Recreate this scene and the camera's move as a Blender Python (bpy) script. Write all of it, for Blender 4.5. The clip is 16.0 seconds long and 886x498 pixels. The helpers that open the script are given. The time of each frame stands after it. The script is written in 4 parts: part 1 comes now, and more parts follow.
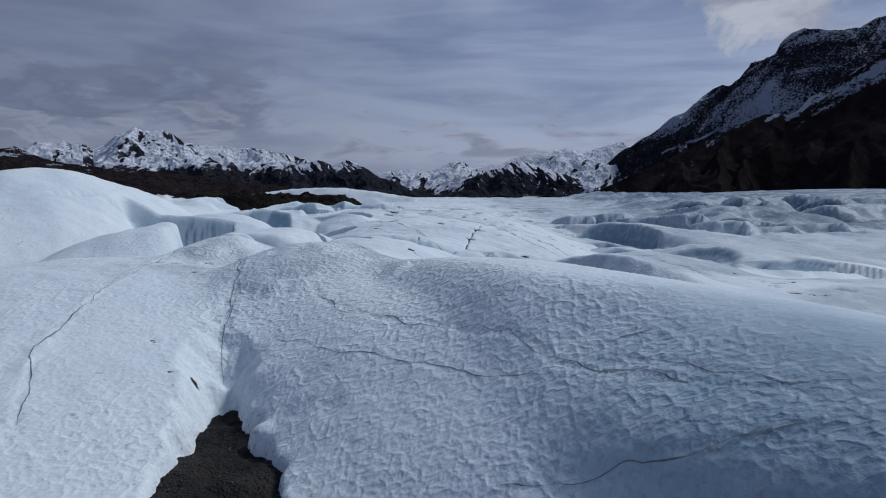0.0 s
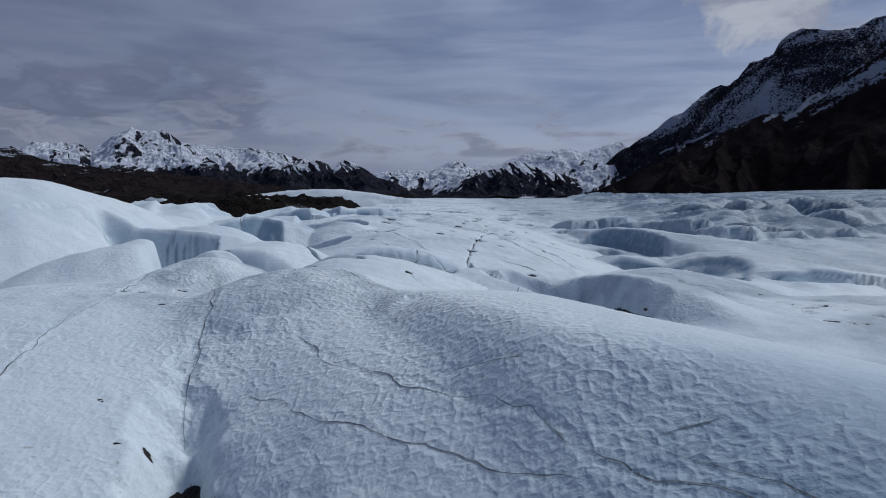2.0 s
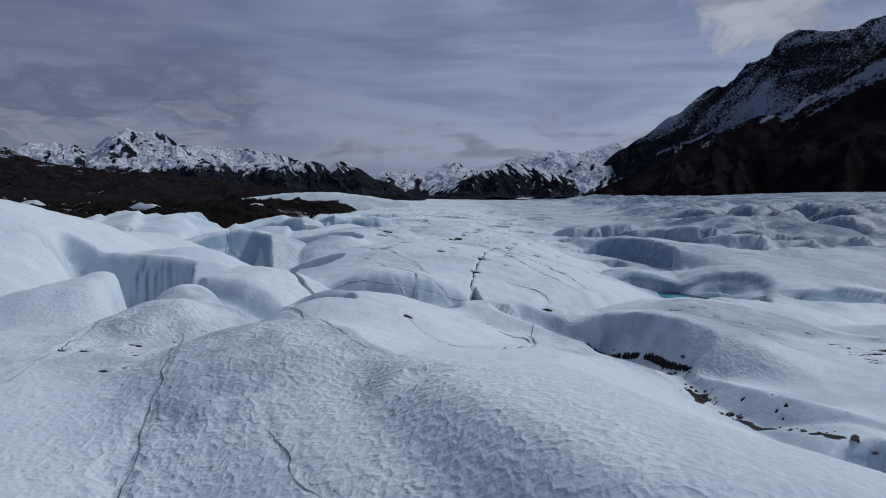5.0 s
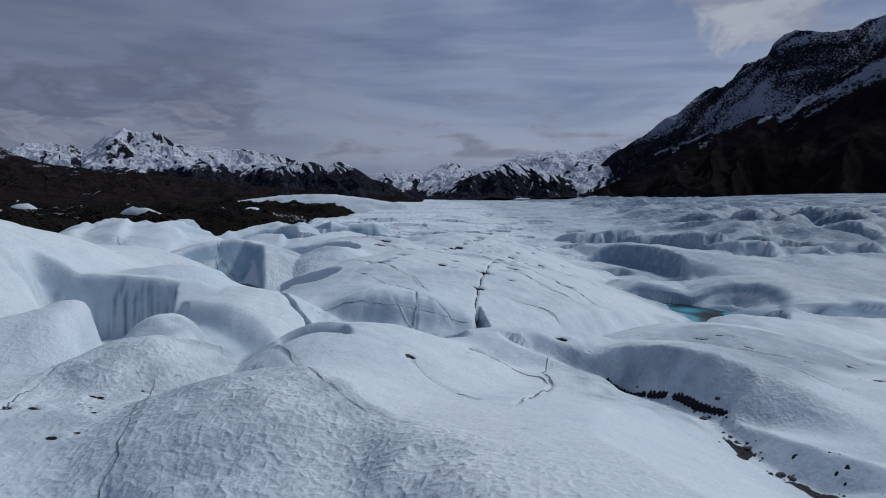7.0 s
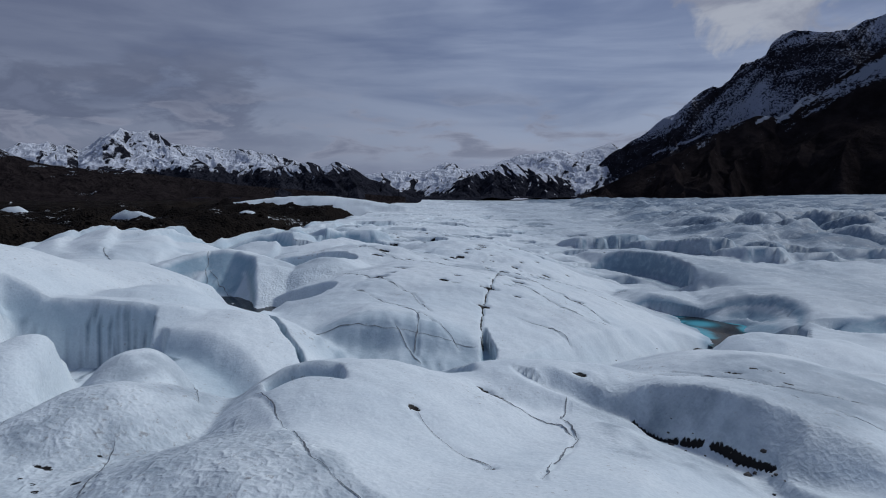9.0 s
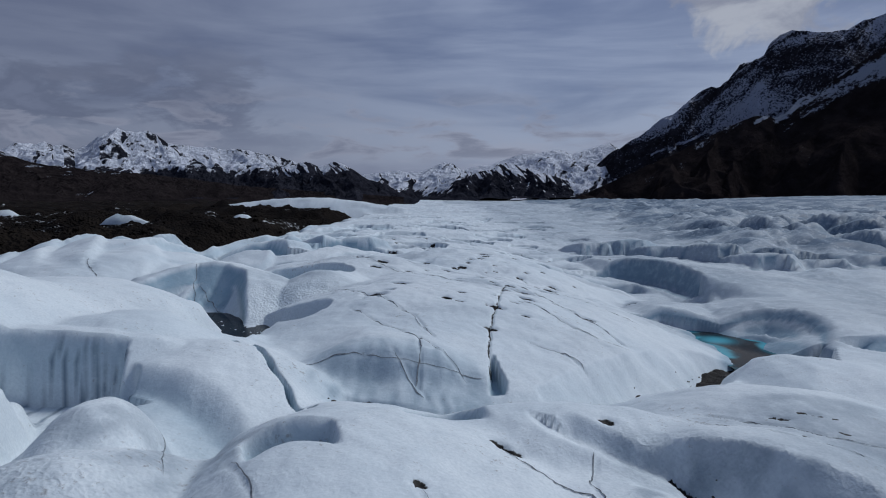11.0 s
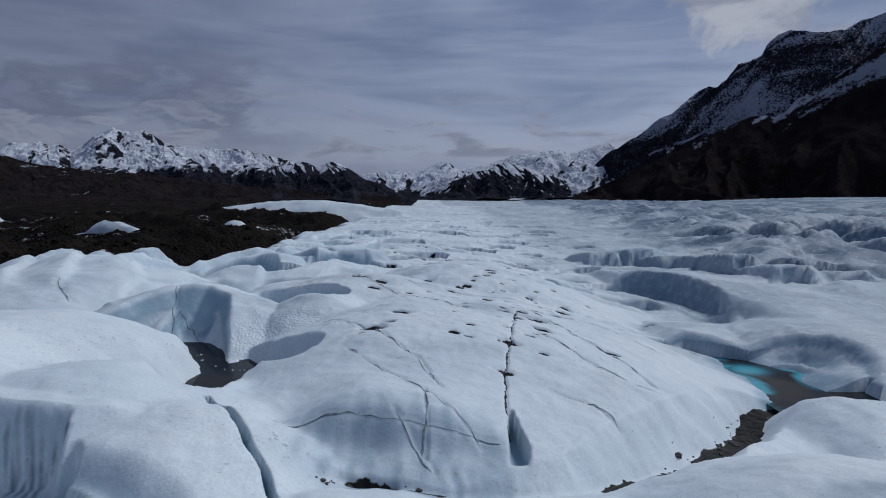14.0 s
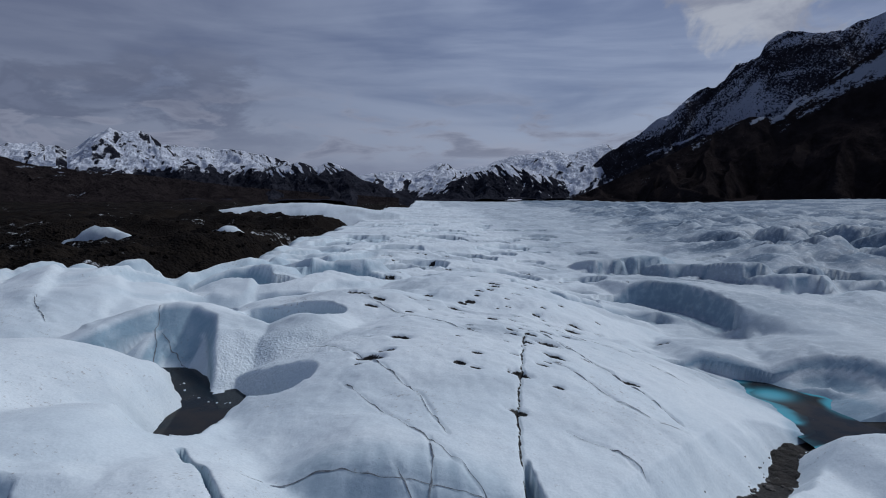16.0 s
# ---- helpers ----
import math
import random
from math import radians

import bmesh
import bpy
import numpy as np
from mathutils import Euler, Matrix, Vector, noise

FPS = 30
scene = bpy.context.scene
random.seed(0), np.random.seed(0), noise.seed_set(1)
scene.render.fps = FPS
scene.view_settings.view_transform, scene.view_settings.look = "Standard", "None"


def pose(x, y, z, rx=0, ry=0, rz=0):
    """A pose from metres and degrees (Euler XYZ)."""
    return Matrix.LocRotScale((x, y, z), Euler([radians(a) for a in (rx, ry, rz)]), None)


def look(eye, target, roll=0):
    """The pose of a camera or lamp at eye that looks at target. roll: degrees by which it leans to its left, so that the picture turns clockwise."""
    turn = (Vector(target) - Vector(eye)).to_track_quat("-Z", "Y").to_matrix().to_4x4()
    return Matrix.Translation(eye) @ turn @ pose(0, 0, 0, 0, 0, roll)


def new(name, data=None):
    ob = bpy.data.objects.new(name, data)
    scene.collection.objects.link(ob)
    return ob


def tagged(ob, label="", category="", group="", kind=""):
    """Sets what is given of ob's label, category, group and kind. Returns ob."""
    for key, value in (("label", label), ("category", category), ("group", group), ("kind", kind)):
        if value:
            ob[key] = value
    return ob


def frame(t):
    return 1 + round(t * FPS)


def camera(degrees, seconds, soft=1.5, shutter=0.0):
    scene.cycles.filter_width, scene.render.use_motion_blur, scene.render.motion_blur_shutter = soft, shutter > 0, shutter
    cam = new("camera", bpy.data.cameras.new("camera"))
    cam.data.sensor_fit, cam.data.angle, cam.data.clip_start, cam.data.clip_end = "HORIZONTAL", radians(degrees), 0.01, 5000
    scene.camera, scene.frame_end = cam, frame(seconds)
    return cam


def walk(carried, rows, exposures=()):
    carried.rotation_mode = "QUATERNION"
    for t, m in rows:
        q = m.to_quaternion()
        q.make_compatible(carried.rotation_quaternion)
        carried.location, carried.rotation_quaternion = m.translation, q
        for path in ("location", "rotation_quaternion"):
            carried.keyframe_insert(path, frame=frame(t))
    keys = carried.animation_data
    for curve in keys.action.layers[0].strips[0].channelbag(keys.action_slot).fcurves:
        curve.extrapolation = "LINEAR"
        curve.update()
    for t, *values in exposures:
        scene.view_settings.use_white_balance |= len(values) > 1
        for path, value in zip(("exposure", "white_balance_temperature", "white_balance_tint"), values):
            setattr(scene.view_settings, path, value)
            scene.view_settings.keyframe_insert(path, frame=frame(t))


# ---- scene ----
cam = camera(69.55, 16.0, 1.0)
walk(cam, [
    (0.0, pose(-0.000, 0.000, 24.000, 84.637, -0.000, 0.000)),
    (1.0, pose(-0.142, 4.016, 24.978, 84.626, -0.000, -0.079)),
    (2.0, pose(-0.312, 7.970, 25.932, 84.622, -0.000, -0.168)),
    (3.0, pose(-0.531, 11.817, 26.853, 84.630, -0.000, -0.270)),
    (4.0, pose(-0.808, 15.595, 27.800, 84.647, -0.000, -0.379)),
    (5.0, pose(-1.141, 19.351, 28.822, 84.666, -0.000, -0.485)),
    (6.0, pose(-1.509, 23.096, 29.877, 84.680, -0.000, -0.590)),
    (7.0, pose(-1.885, 26.839, 30.902, 84.684, -0.000, -0.693)),
    (8.0, pose(-2.258, 30.633, 31.885, 84.678, 0.000, -0.795)),
    (9.0, pose(-2.626, 34.583, 32.870, 84.670, 0.000, -0.894)),
    (10.0, pose(-2.992, 38.765, 33.889, 84.664, 0.000, -0.985)),
    (11.0, pose(-3.366, 43.140, 34.938, 84.658, 0.000, -1.068)),
    (12.0, pose(-3.757, 47.643, 35.999, 84.644, 0.000, -1.142)),
    (13.0, pose(-4.169, 52.198, 37.081, 84.625, -0.000, -1.217)),
    (14.0, pose(-4.589, 56.753, 38.207, 84.613, 0.000, -1.304)),
    (15.0, pose(-4.984, 61.350, 39.358, 84.619, 0.000, -1.402)),
    (16.0, pose(-5.347, 66.000, 40.514, 84.642, 0.000, -1.504)),
], [(0.0, -0.04, 6090, 10), (1.5, -0.12, 6090, 10), (3.0, -0.17, 6090, 10), (8.0, -0.23, 6090, 10), (16.0, -0.2, 6090, 10)])

# ---- light ----
# Diffuse light under broken cloud, with a high veiled sun ahead and to the right.
SUN_WAY = Vector((0.73, 0.41, 0.91)).normalized()
sun_data = bpy.data.lights.new("sun", "SUN")
sun_data.energy, sun_data.angle, sun_data.color = 2.35, radians(15), (1.0, 0.98, 0.945)
sun = new("sun", sun_data)
sun.matrix_world = look(SUN_WAY * 100, (0, 0, 0))

world = bpy.data.worlds.new("world")
scene.world = world
world.use_nodes = True


class Nodes:
    """Short hand for building a node tree."""

    def __init__(self, tree):
        self.tree = tree
        tree.nodes.clear()

    def link(self, a, b):
        self.tree.links.new(a, b)

    def put(self, socket, value):
        if isinstance(value, bpy.types.NodeSocket):
            self.tree.links.new(value, socket)
        else:
            socket.default_value = value

    def math(self, op, a, b=0.0, c=0.0, clamp=False):
        n = self.tree.nodes.new("ShaderNodeMath")
        n.operation, n.use_clamp = op, clamp
        for k, v in enumerate((a, b, c)):
            self.put(n.inputs[k], v)
        return n.outputs[0]

    def noise(self, vector, scale, detail=4.0, rough=0.5, distortion=0.0):
        n = self.tree.nodes.new("ShaderNodeTexNoise")
        self.put(n.inputs["Vector"], vector)
        for key, v in (("Scale", scale), ("Detail", detail), ("Roughness", rough), ("Distortion", distortion)):
            self.put(n.inputs[key], v)
        return n.outputs["Fac"]

    def voronoi(self, vector, scale, feature="F1", smooth=0.0):
        n = self.tree.nodes.new("ShaderNodeTexVoronoi")
        n.feature = feature
        self.put(n.inputs["Vector"], vector)
        self.put(n.inputs["Scale"], scale)
        if feature == "SMOOTH_F1":
            self.put(n.inputs["Smoothness"], smooth)
        return n.outputs["Distance"]

    def ramp(self, value, a, b, lo=0.0, hi=1.0):
        n = self.tree.nodes.new("ShaderNodeMapRange")
        n.interpolation_type = "SMOOTHSTEP"
        for k, v in enumerate((value, a, b, lo, hi)):
            self.put(n.inputs[k], v)
        return n.outputs[0]

    def mix(self, fac, a, b):
        n = self.tree.nodes.new("ShaderNodeMix")
        n.data_type = "RGBA"
        self.put(n.inputs[0], fac)
        self.put(n.inputs[6], a if isinstance(a, bpy.types.NodeSocket) else (*a, 1.0))
        self.put(n.inputs[7], b if isinstance(b, bpy.types.NodeSocket) else (*b, 1.0))
        return n.outputs[2]

    def scaled(self, vector, s):
        n = self.tree.nodes.new("ShaderNodeVectorMath")
        n.operation = "MULTIPLY"
        self.put(n.inputs[0], vector)
        n.inputs[1].default_value = s
        return n.outputs[0]

    def attribute(self, name):
        n = self.tree.nodes.new("ShaderNodeAttribute")
        n.attribute_name = name
        return n.outputs["Fac"]

    def bump(self, height, strength, distance, normal=None):
        n = self.tree.nodes.new("ShaderNodeBump")
        self.put(n.inputs["Height"], height)
        self.put(n.inputs["Strength"], strength)
        self.put(n.inputs["Distance"], distance)
        if normal is not None:
            self.put(n.inputs["Normal"], normal)
        return n.outputs[0]


def build_sky():
    n = Nodes(world.node_tree)
    tree = world.node_tree
    coord = tree.nodes.new("ShaderNodeTexCoord").outputs["Generated"]
    split = tree.nodes.new("ShaderNodeSeparateXYZ")
    n.link(coord, split.inputs[0])
    sky = tree.nodes.new("ShaderNodeTexSky")
    sky.sky_type, sky.sun_disc = "NISHITA", False
    sky.sun_elevation = math.asin(SUN_WAY.z)
    sky.sun_rotation = math.atan2(SUN_WAY.x, SUN_WAY.y)
    blue = n.scaled(sky.outputs[0], (0.10, 0.10, 0.10))
    veil = n.noise(n.scaled(coord, (1.0, 1.0, 5.5)), 1.7, 6.0, 0.52, 0.9)
    streak = n.noise(n.scaled(coord, (1.0, 1.0, 7.0)), 3.3, 7.0, 0.55, 0.5)
    lump = n.noise(n.scaled(coord, (1.0, 1.0, 2.6)), 6.5, 9.0, 0.58, 0.3)
    east = n.ramp(split.outputs[0], -0.55, 0.25)
    # high thin veil: pale streaks over dull blue
    thin = n.math("ADD", n.math("MULTIPLY", veil, 0.7), n.math("MULTIPLY", streak, 0.3))
    high = n.mix(n.ramp(thin, 0.38, 0.62), n.mix(east, (0.120, 0.135, 0.210), (0.155, 0.192, 0.315)), n.mix(east, (0.192, 0.21, 0.29), (0.315, 0.36, 0.485)))
    high = n.mix(n.ramp(split.outputs[2], 0.30, 0.75, 0.0, 0.85), high, (0.085, 0.115, 0.205))
    high = n.mix(0.10, high, blue)
    # broken grey cloud lower down, heavier to the west
    belt = n.math("MULTIPLY", n.ramp(split.outputs[2], 0.03, 0.10), n.ramp(split.outputs[2], 0.24, 0.15))
    west = n.ramp(split.outputs[0], -0.05, -0.35)
    bank = n.math("ADD", n.math("MULTIPLY", n.math("MULTIPLY", belt, west), 0.16), lump)
    both = n.mix(n.math("MULTIPLY", n.ramp(bank, 0.57, 0.70, 0.0, 0.85), n.math("MULTIPLY", belt, n.ramp(split.outputs[0], -0.05, -0.3))), high, n.mix(n.ramp(lump, 0.42, 0.62), (0.100, 0.118, 0.178), (0.165, 0.188, 0.265)))
    low = n.ramp(split.outputs[2], 0.02, 0.13, 1.0, 0.0)
    pale = n.math("MULTIPLY", n.math("MULTIPLY", low, n.ramp(lump, 0.36, 0.56, 0.9, 0.15)), n.ramp(split.outputs[0], -0.5, -0.1))
    both = n.mix(pale, both, (0.36, 0.375, 0.45))
    puff = n.noise(n.scaled(coord, (1.0, 1.0, 3.2)), 9.0, 8.0, 0.55, 0.4)
    band = n.math("MULTIPLY", n.ramp(split.outputs[2], 0.03, 0.06), n.ramp(split.outputs[2], 0.17, 0.09))
    both = n.mix(n.math("MULTIPLY", band, n.ramp(puff, 0.50, 0.60, 0.0, 0.75)), both, n.mix(n.ramp(puff, 0.54, 0.68), (0.30, 0.315, 0.39), (0.185, 0.20, 0.265)))
    # one bright cumulus beside the high peak
    spot = tree.nodes.new("ShaderNodeVectorMath")
    spot.operation = "DISTANCE"
    n.link(coord, spot.inputs[0])
    spot.inputs[1].default_value = Vector((0.462, 0.92, 0.286)).normalized()
    wisp = n.math("SUBTRACT", n.math("MULTIPLY", n.noise(coord, 17.0, 9.0, 0.6, 0.6), 0.27), spot.outputs["Value"])
    both = n.mix(n.ramp(wisp, 0.025, 0.08, 0.0, 0.9), both, n.mix(n.ramp(lump, 0.40, 0.60), (0.47, 0.485, 0.53), (0.29, 0.305, 0.37)))
    back = tree.nodes.new("ShaderNodeBackground")
    n.link(both, back.inputs[0])
    back.inputs[1].default_value = 1.0
    out = tree.nodes.new("ShaderNodeOutputWorld")
    n.link(back.outputs[0], out.inputs[0])


build_sky()


# ---- materials ----
def material(name):
    m = bpy.data.materials.new(name)
    m.use_nodes = True
    n = Nodes(m.node_tree)
    shader = m.node_tree.nodes.new("ShaderNodeBsdfPrincipled")
    out = m.node_tree.nodes.new("ShaderNodeOutputMaterial")
    n.link(shader.outputs[0], out.inputs[0])
    place = m.node_tree.nodes.new("ShaderNodeNewGeometry").outputs["Position"]
    return m, n, shader.inputs, place


def ice_material():
    m, n, s, place = material("glacier ice")
    blue, dirt, cups = n.attribute("blue"), n.attribute("dirt"), n.attribute("cups")
    broad = n.noise(place, 0.045, 5.0, 0.6)
    mid = n.noise(place, 0.42, 6.0, 0.65)
    fine = n.noise(place, 3.5, 5.0, 0.6)
    white = n.mix(n.ramp(broad, 0.35, 0.7), (0.71, 0.775, 0.81), (0.62, 0.70, 0.75))
    white = n.mix(n.ramp(mid, 0.45, 0.75, 0.0, 0.35), white, (0.53, 0.61, 0.67))
    white = n.mix(n.ramp(fine, 0.35, 0.7, 0.0, 0.34), white, (0.45, 0.53, 0.58))
    bent = n.tree.nodes.new("ShaderNodeVectorMath")
    bent.operation = "MULTIPLY_ADD"
    wave = n.tree.nodes.new("ShaderNodeTexNoise")
    n.put(wave.inputs["Vector"], place)
    wave.inputs["Scale"].default_value = 0.9
    n.link(wave.outputs["Color"], bent.inputs[0])
    bent.inputs[1].default_value = (1.1, 1.1, 1.1)
    n.link(place, bent.inputs[2])
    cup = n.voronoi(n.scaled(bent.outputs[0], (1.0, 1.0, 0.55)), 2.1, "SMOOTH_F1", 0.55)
    # cup bottoms coloured darker, for silt and for shade in the dimples
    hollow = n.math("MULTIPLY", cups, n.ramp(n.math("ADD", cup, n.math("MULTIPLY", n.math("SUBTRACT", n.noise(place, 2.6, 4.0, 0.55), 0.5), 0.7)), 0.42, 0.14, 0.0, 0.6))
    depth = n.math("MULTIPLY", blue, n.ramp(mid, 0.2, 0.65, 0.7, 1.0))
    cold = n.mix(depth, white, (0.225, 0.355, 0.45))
    cold = n.mix(n.math("MULTIPLY", n.attribute("stain_shade"), n.ramp(mid, 0.3, 0.55, 0.55, 1.0)), cold, (0.13, 0.185, 0.25))
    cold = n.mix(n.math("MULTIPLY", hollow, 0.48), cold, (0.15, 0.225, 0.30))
    speck = n.ramp(n.math("ADD", n.noise(place, 1.6, 8.0, 0.7), n.math("MULTIPLY", n.noise(place, 0.07, 3.0), 0.35)), 0.785, 0.90, 0.0, 0.65)
    cold = n.mix(speck, cold, (0.24, 0.235, 0.23))
    grit = n.ramp(n.math("ADD", dirt, n.math("MULTIPLY", n.math("SUBTRACT", n.noise(place, 1.3, 8.0, 0.7), 0.5), 1.1)), 0.42, 0.62)
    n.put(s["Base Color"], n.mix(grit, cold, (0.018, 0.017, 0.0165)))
    n.put(s["Roughness"], n.ramp(fine, 0.3, 0.7, 0.45, 0.7))
    s["IOR"].default_value = 1.31
    s["Specular IOR Level"].default_value = 0.25
    lumps = n.math("ADD", n.math("MULTIPLY", n.math("MULTIPLY", cup, cup), 0.17), n.math("MULTIPLY", n.noise(place, 2.6, 4.0, 0.55), 0.12))
    b = n.bump(n.math("MULTIPLY", lumps, n.math("ADD", n.math("MULTIPLY", cups, 1.0), 0.14)), 0.9, 1.0)
    b = n.bump(n.noise(place, 0.8, 6.0, 0.66), 0.42, 0.17, b)
    b = n.bump(n.noise(place, 6.0, 5.0, 0.65), 0.45, 0.04, b)
    n.put(s["Normal"], b)
    return m


def gravel_material():
    m, n, s, place = material("wet gravel and silt")
    a = n.noise(place, 0.35, 6.0, 0.6)
    stones = n.voronoi(place, 5.5)
    c = n.mix(n.ramp(a, 0.35, 0.7), (0.011, 0.0105, 0.0105), (0.026, 0.0235, 0.0215))
    c = n.mix(n.ramp(stones, 0.05, 0.25, 0.4, 0.0), c, (0.05, 0.047, 0.044))
    n.put(s["Base Color"], c)
    n.put(s["Roughness"], 0.75)
    s["Specular IOR Level"].default_value = 0.15
    n.put(s["Normal"], n.bump(n.math("ADD", stones, n.noise(place, 2.0, 6.0, 0.7)), 0.8, 0.15))
    return m


def moraine_material():
    m, n, s, place = material("moraine rubble")
    a = n.noise(place, 0.03, 8.0, 0.65)
    stones = n.voronoi(place, 0.7)
    c = n.mix(n.ramp(a, 0.35, 0.68), (0.006, 0.0053, 0.0053), (0.018, 0.0145, 0.012))
    c = n.mix(n.ramp(stones, 0.1, 0.4, 0.45, 0.0), c, (0.028, 0.024, 0.021))
    patch = n.attribute("snow")
    c = n.mix(n.ramp(n.math("ADD", patch, n.math("MULTIPLY", n.noise(place, 0.2, 6.0, 0.7), 0.5)), 0.62, 0.70), c, (0.72, 0.76, 0.8))
    n.put(s["Base Color"], c)
    n.put(s["Roughness"], 0.95)
    s["Specular IOR Level"].default_value = 0.03
    n.put(s["Normal"], n.bump(n.math("ADD", stones, n.noise(place, 0.3, 8.0, 0.7)), 0.9, 1.2))
    return m


def mountain_material(name, rock, rock_b, snow, mottle=0.5, fineness=1.0):
    m, n, s, place = material(name)
    grain = n.noise(place, 0.012 * fineness, 9.0, 0.68)
    tiny = n.noise(place, 0.05 * fineness, 6.0, 0.7)
    cover = n.math("ADD", n.attribute("snow"), n.math("MULTIPLY", n.math("SUBTRACT", grain, 0.5), 0.6))
    cover = n.math("ADD", cover, n.math("MULTIPLY", n.math("SUBTRACT", tiny, 0.5), mottle))
    cover = n.math("ADD", cover, n.math("MULTIPLY", n.math("SUBTRACT", n.noise(place, 0.16 * fineness, 4.0, 0.65), 0.5), 0.5 * mottle))
    stone = n.mix(n.ramp(grain, 0.35, 0.65), rock, rock_b)
    n.put(s["Base Color"], n.mix(n.ramp(cover, 0.43, 0.64), stone, snow))
    n.put(s["Roughness"], 0.85)
    s["Specular IOR Level"].default_value = 0.0
    n.put(s["Normal"], n.bump(n.math("ADD", grain, n.math("MULTIPLY", tiny, 0.35)), 0.9, 45.0))
    return m


def water_material():
    m, n, s, place = material("meltwater")
    deep = n.noise(place, 0.12, 4.0, 0.6)
    n.put(s["Base Color"], n.mix(n.ramp(n.attribute("shore"), 0.0, 1.0), n.mix(n.ramp(deep, 0.4, 0.65), (0.012, 0.018, 0.024), (0.03, 0.028, 0.027)), (0.09, 0.36, 0.45)))
    n.put(s["Roughness"], 0.06)
    s["IOR"].default_value = 1.33
    s["Specular IOR Level"].default_value = 0.06
    n.put(s["Normal"], n.bump(n.noise(place, 2.2, 3.0, 0.6), 0.15, 0.03))
    return m


def seam_material():
    m, n, s, place = material("dark crack line")
    n.put(s["Base Color"], n.mix(n.ramp(n.noise(place, 2.0, 6.0, 0.7), 0.35, 0.65), (0.075, 0.085, 0.10), (0.24, 0.275, 0.31)))
    n.put(s["Roughness"], 0.9)
    return m


ICE = ice_material()
SEAM = seam_material()
GRAVEL = gravel_material()
MORAINE = moraine_material()
WATER = water_material()
FAR_ROCK = mountain_material("far snowy rock", (0.016, 0.017, 0.024), (0.034, 0.036, 0.048), (0.66, 0.70, 0.78), 0.45)
# snow of the next two is darkened to grey-blue, as if in shade
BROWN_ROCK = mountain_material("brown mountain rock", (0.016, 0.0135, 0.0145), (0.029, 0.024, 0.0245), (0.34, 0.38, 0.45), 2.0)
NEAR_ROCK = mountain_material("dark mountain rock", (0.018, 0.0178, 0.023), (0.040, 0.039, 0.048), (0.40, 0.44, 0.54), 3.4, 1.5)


def sheet(name, xs, ys, zs, mat, fields=(), smooth=True):
    """A grid surface through arrays of the same shape, as one mesh."""
    rows, cols = zs.shape
    data = bpy.data.meshes.new(name)
    co = np.stack([xs, ys, zs], -1).reshape(-1, 3).astype(np.float32)
    k = np.arange(rows * cols).reshape(rows, cols)
    quads = np.stack([k[:-1, :-1], k[:-1, 1:], k[1:, 1:], k[1:, :-1]], -1).reshape(-1, 4).astype(np.int32)
    data.vertices.add(len(co))
    data.vertices.foreach_set("co", co.ravel())
    data.loops.add(quads.size)
    data.loops.foreach_set("vertex_index", quads.ravel())
    data.polygons.add(len(quads))
    data.polygons.foreach_set("loop_start", np.arange(0, quads.size, 4, dtype=np.int32))
    data.polygons.foreach_set("loop_total", np.full(len(quads), 4, dtype=np.int32))
    for key, values in fields:
        layer = data.attributes.new(key, "FLOAT", "POINT")
        layer.data.foreach_set("value", np.asarray(values, np.float32).ravel())
    data.update(calc_edges=True)
    data.validate()
    data.polygons.foreach_set("use_smooth", np.full(len(data.polygons), smooth))
    data.materials.append(mat)
    return new(name, data)


# ---------------------------------------------------------------- ground forms
def lattice(ix, iy, seed):
    h = (ix.astype(np.int64) * 374761393 + iy.astype(np.int64) * 668265263 + seed * 1013904223) & 0xFFFFFFFF
    h = ((h ^ (h >> 13)) * 1274126177) & 0xFFFFFFFF
    return ((h ^ (h >> 16)) & 0xFFFF) / 32767.5 - 1.0


def rough(x, y, size, seed=0):
    """Smooth random relief between -1 and 1, with bumps of about that size."""
    x, y = np.asarray(x, float) / size, np.asarray(y, float) / size
    ix, iy = np.floor(x), np.floor(y)
    fx, fy = x - ix, y - iy
    fx, fy = fx * fx * fx * (fx * (6 * fx - 15) + 10), fy * fy * fy * (fy * (6 * fy - 15) + 10)
    ix, iy = ix.astype(np.int64), iy.astype(np.int64)
    a, b = lattice(ix, iy, seed), lattice(ix + 1, iy, seed)
    c, d = lattice(ix, iy + 1, seed), lattice(ix + 1, iy + 1, seed)
    return (a + (b - a) * fx) * (1 - fy) + (c + (d - c) * fx) * fy


def fractal(x, y, size, octaves, seed=0, gain=0.5):
    total, amount = 0.0, 1.0
    for k in range(octaves):
        turn = 0.6 + 1.1 * k
        u, v = x * math.cos(turn) - y * math.sin(turn), x * math.sin(turn) + y * math.cos(turn)
        total = total + amount * rough(u, v, size / 2 ** k, seed + 17 * k)
        amount *= gain
    return total


def step(a, b, x):
    t = np.clip((np.asarray(x, float) - a) / (b - a), 0, 1)
    return t * t * (3 - 2 * t)


def dome(x, y, cx, cy, top, ru, rv, turn, ru2, rv2):
    """A rounded back of ice: top height, and how far it reaches before it has fallen 5 m, on each of its four sides."""
    c, s = math.cos(radians(turn)), math.sin(radians(turn))
    u, v = (x - cx) * c + (y - cy) * s, (y - cy) * c - (x - cx) * s
    u, v = u / np.where(u > 0, ru, ru2), v / np.where(v > 0, rv, rv2)
    return top - 12.07 * (np.sqrt(1 + u * u + v * v) - 1)


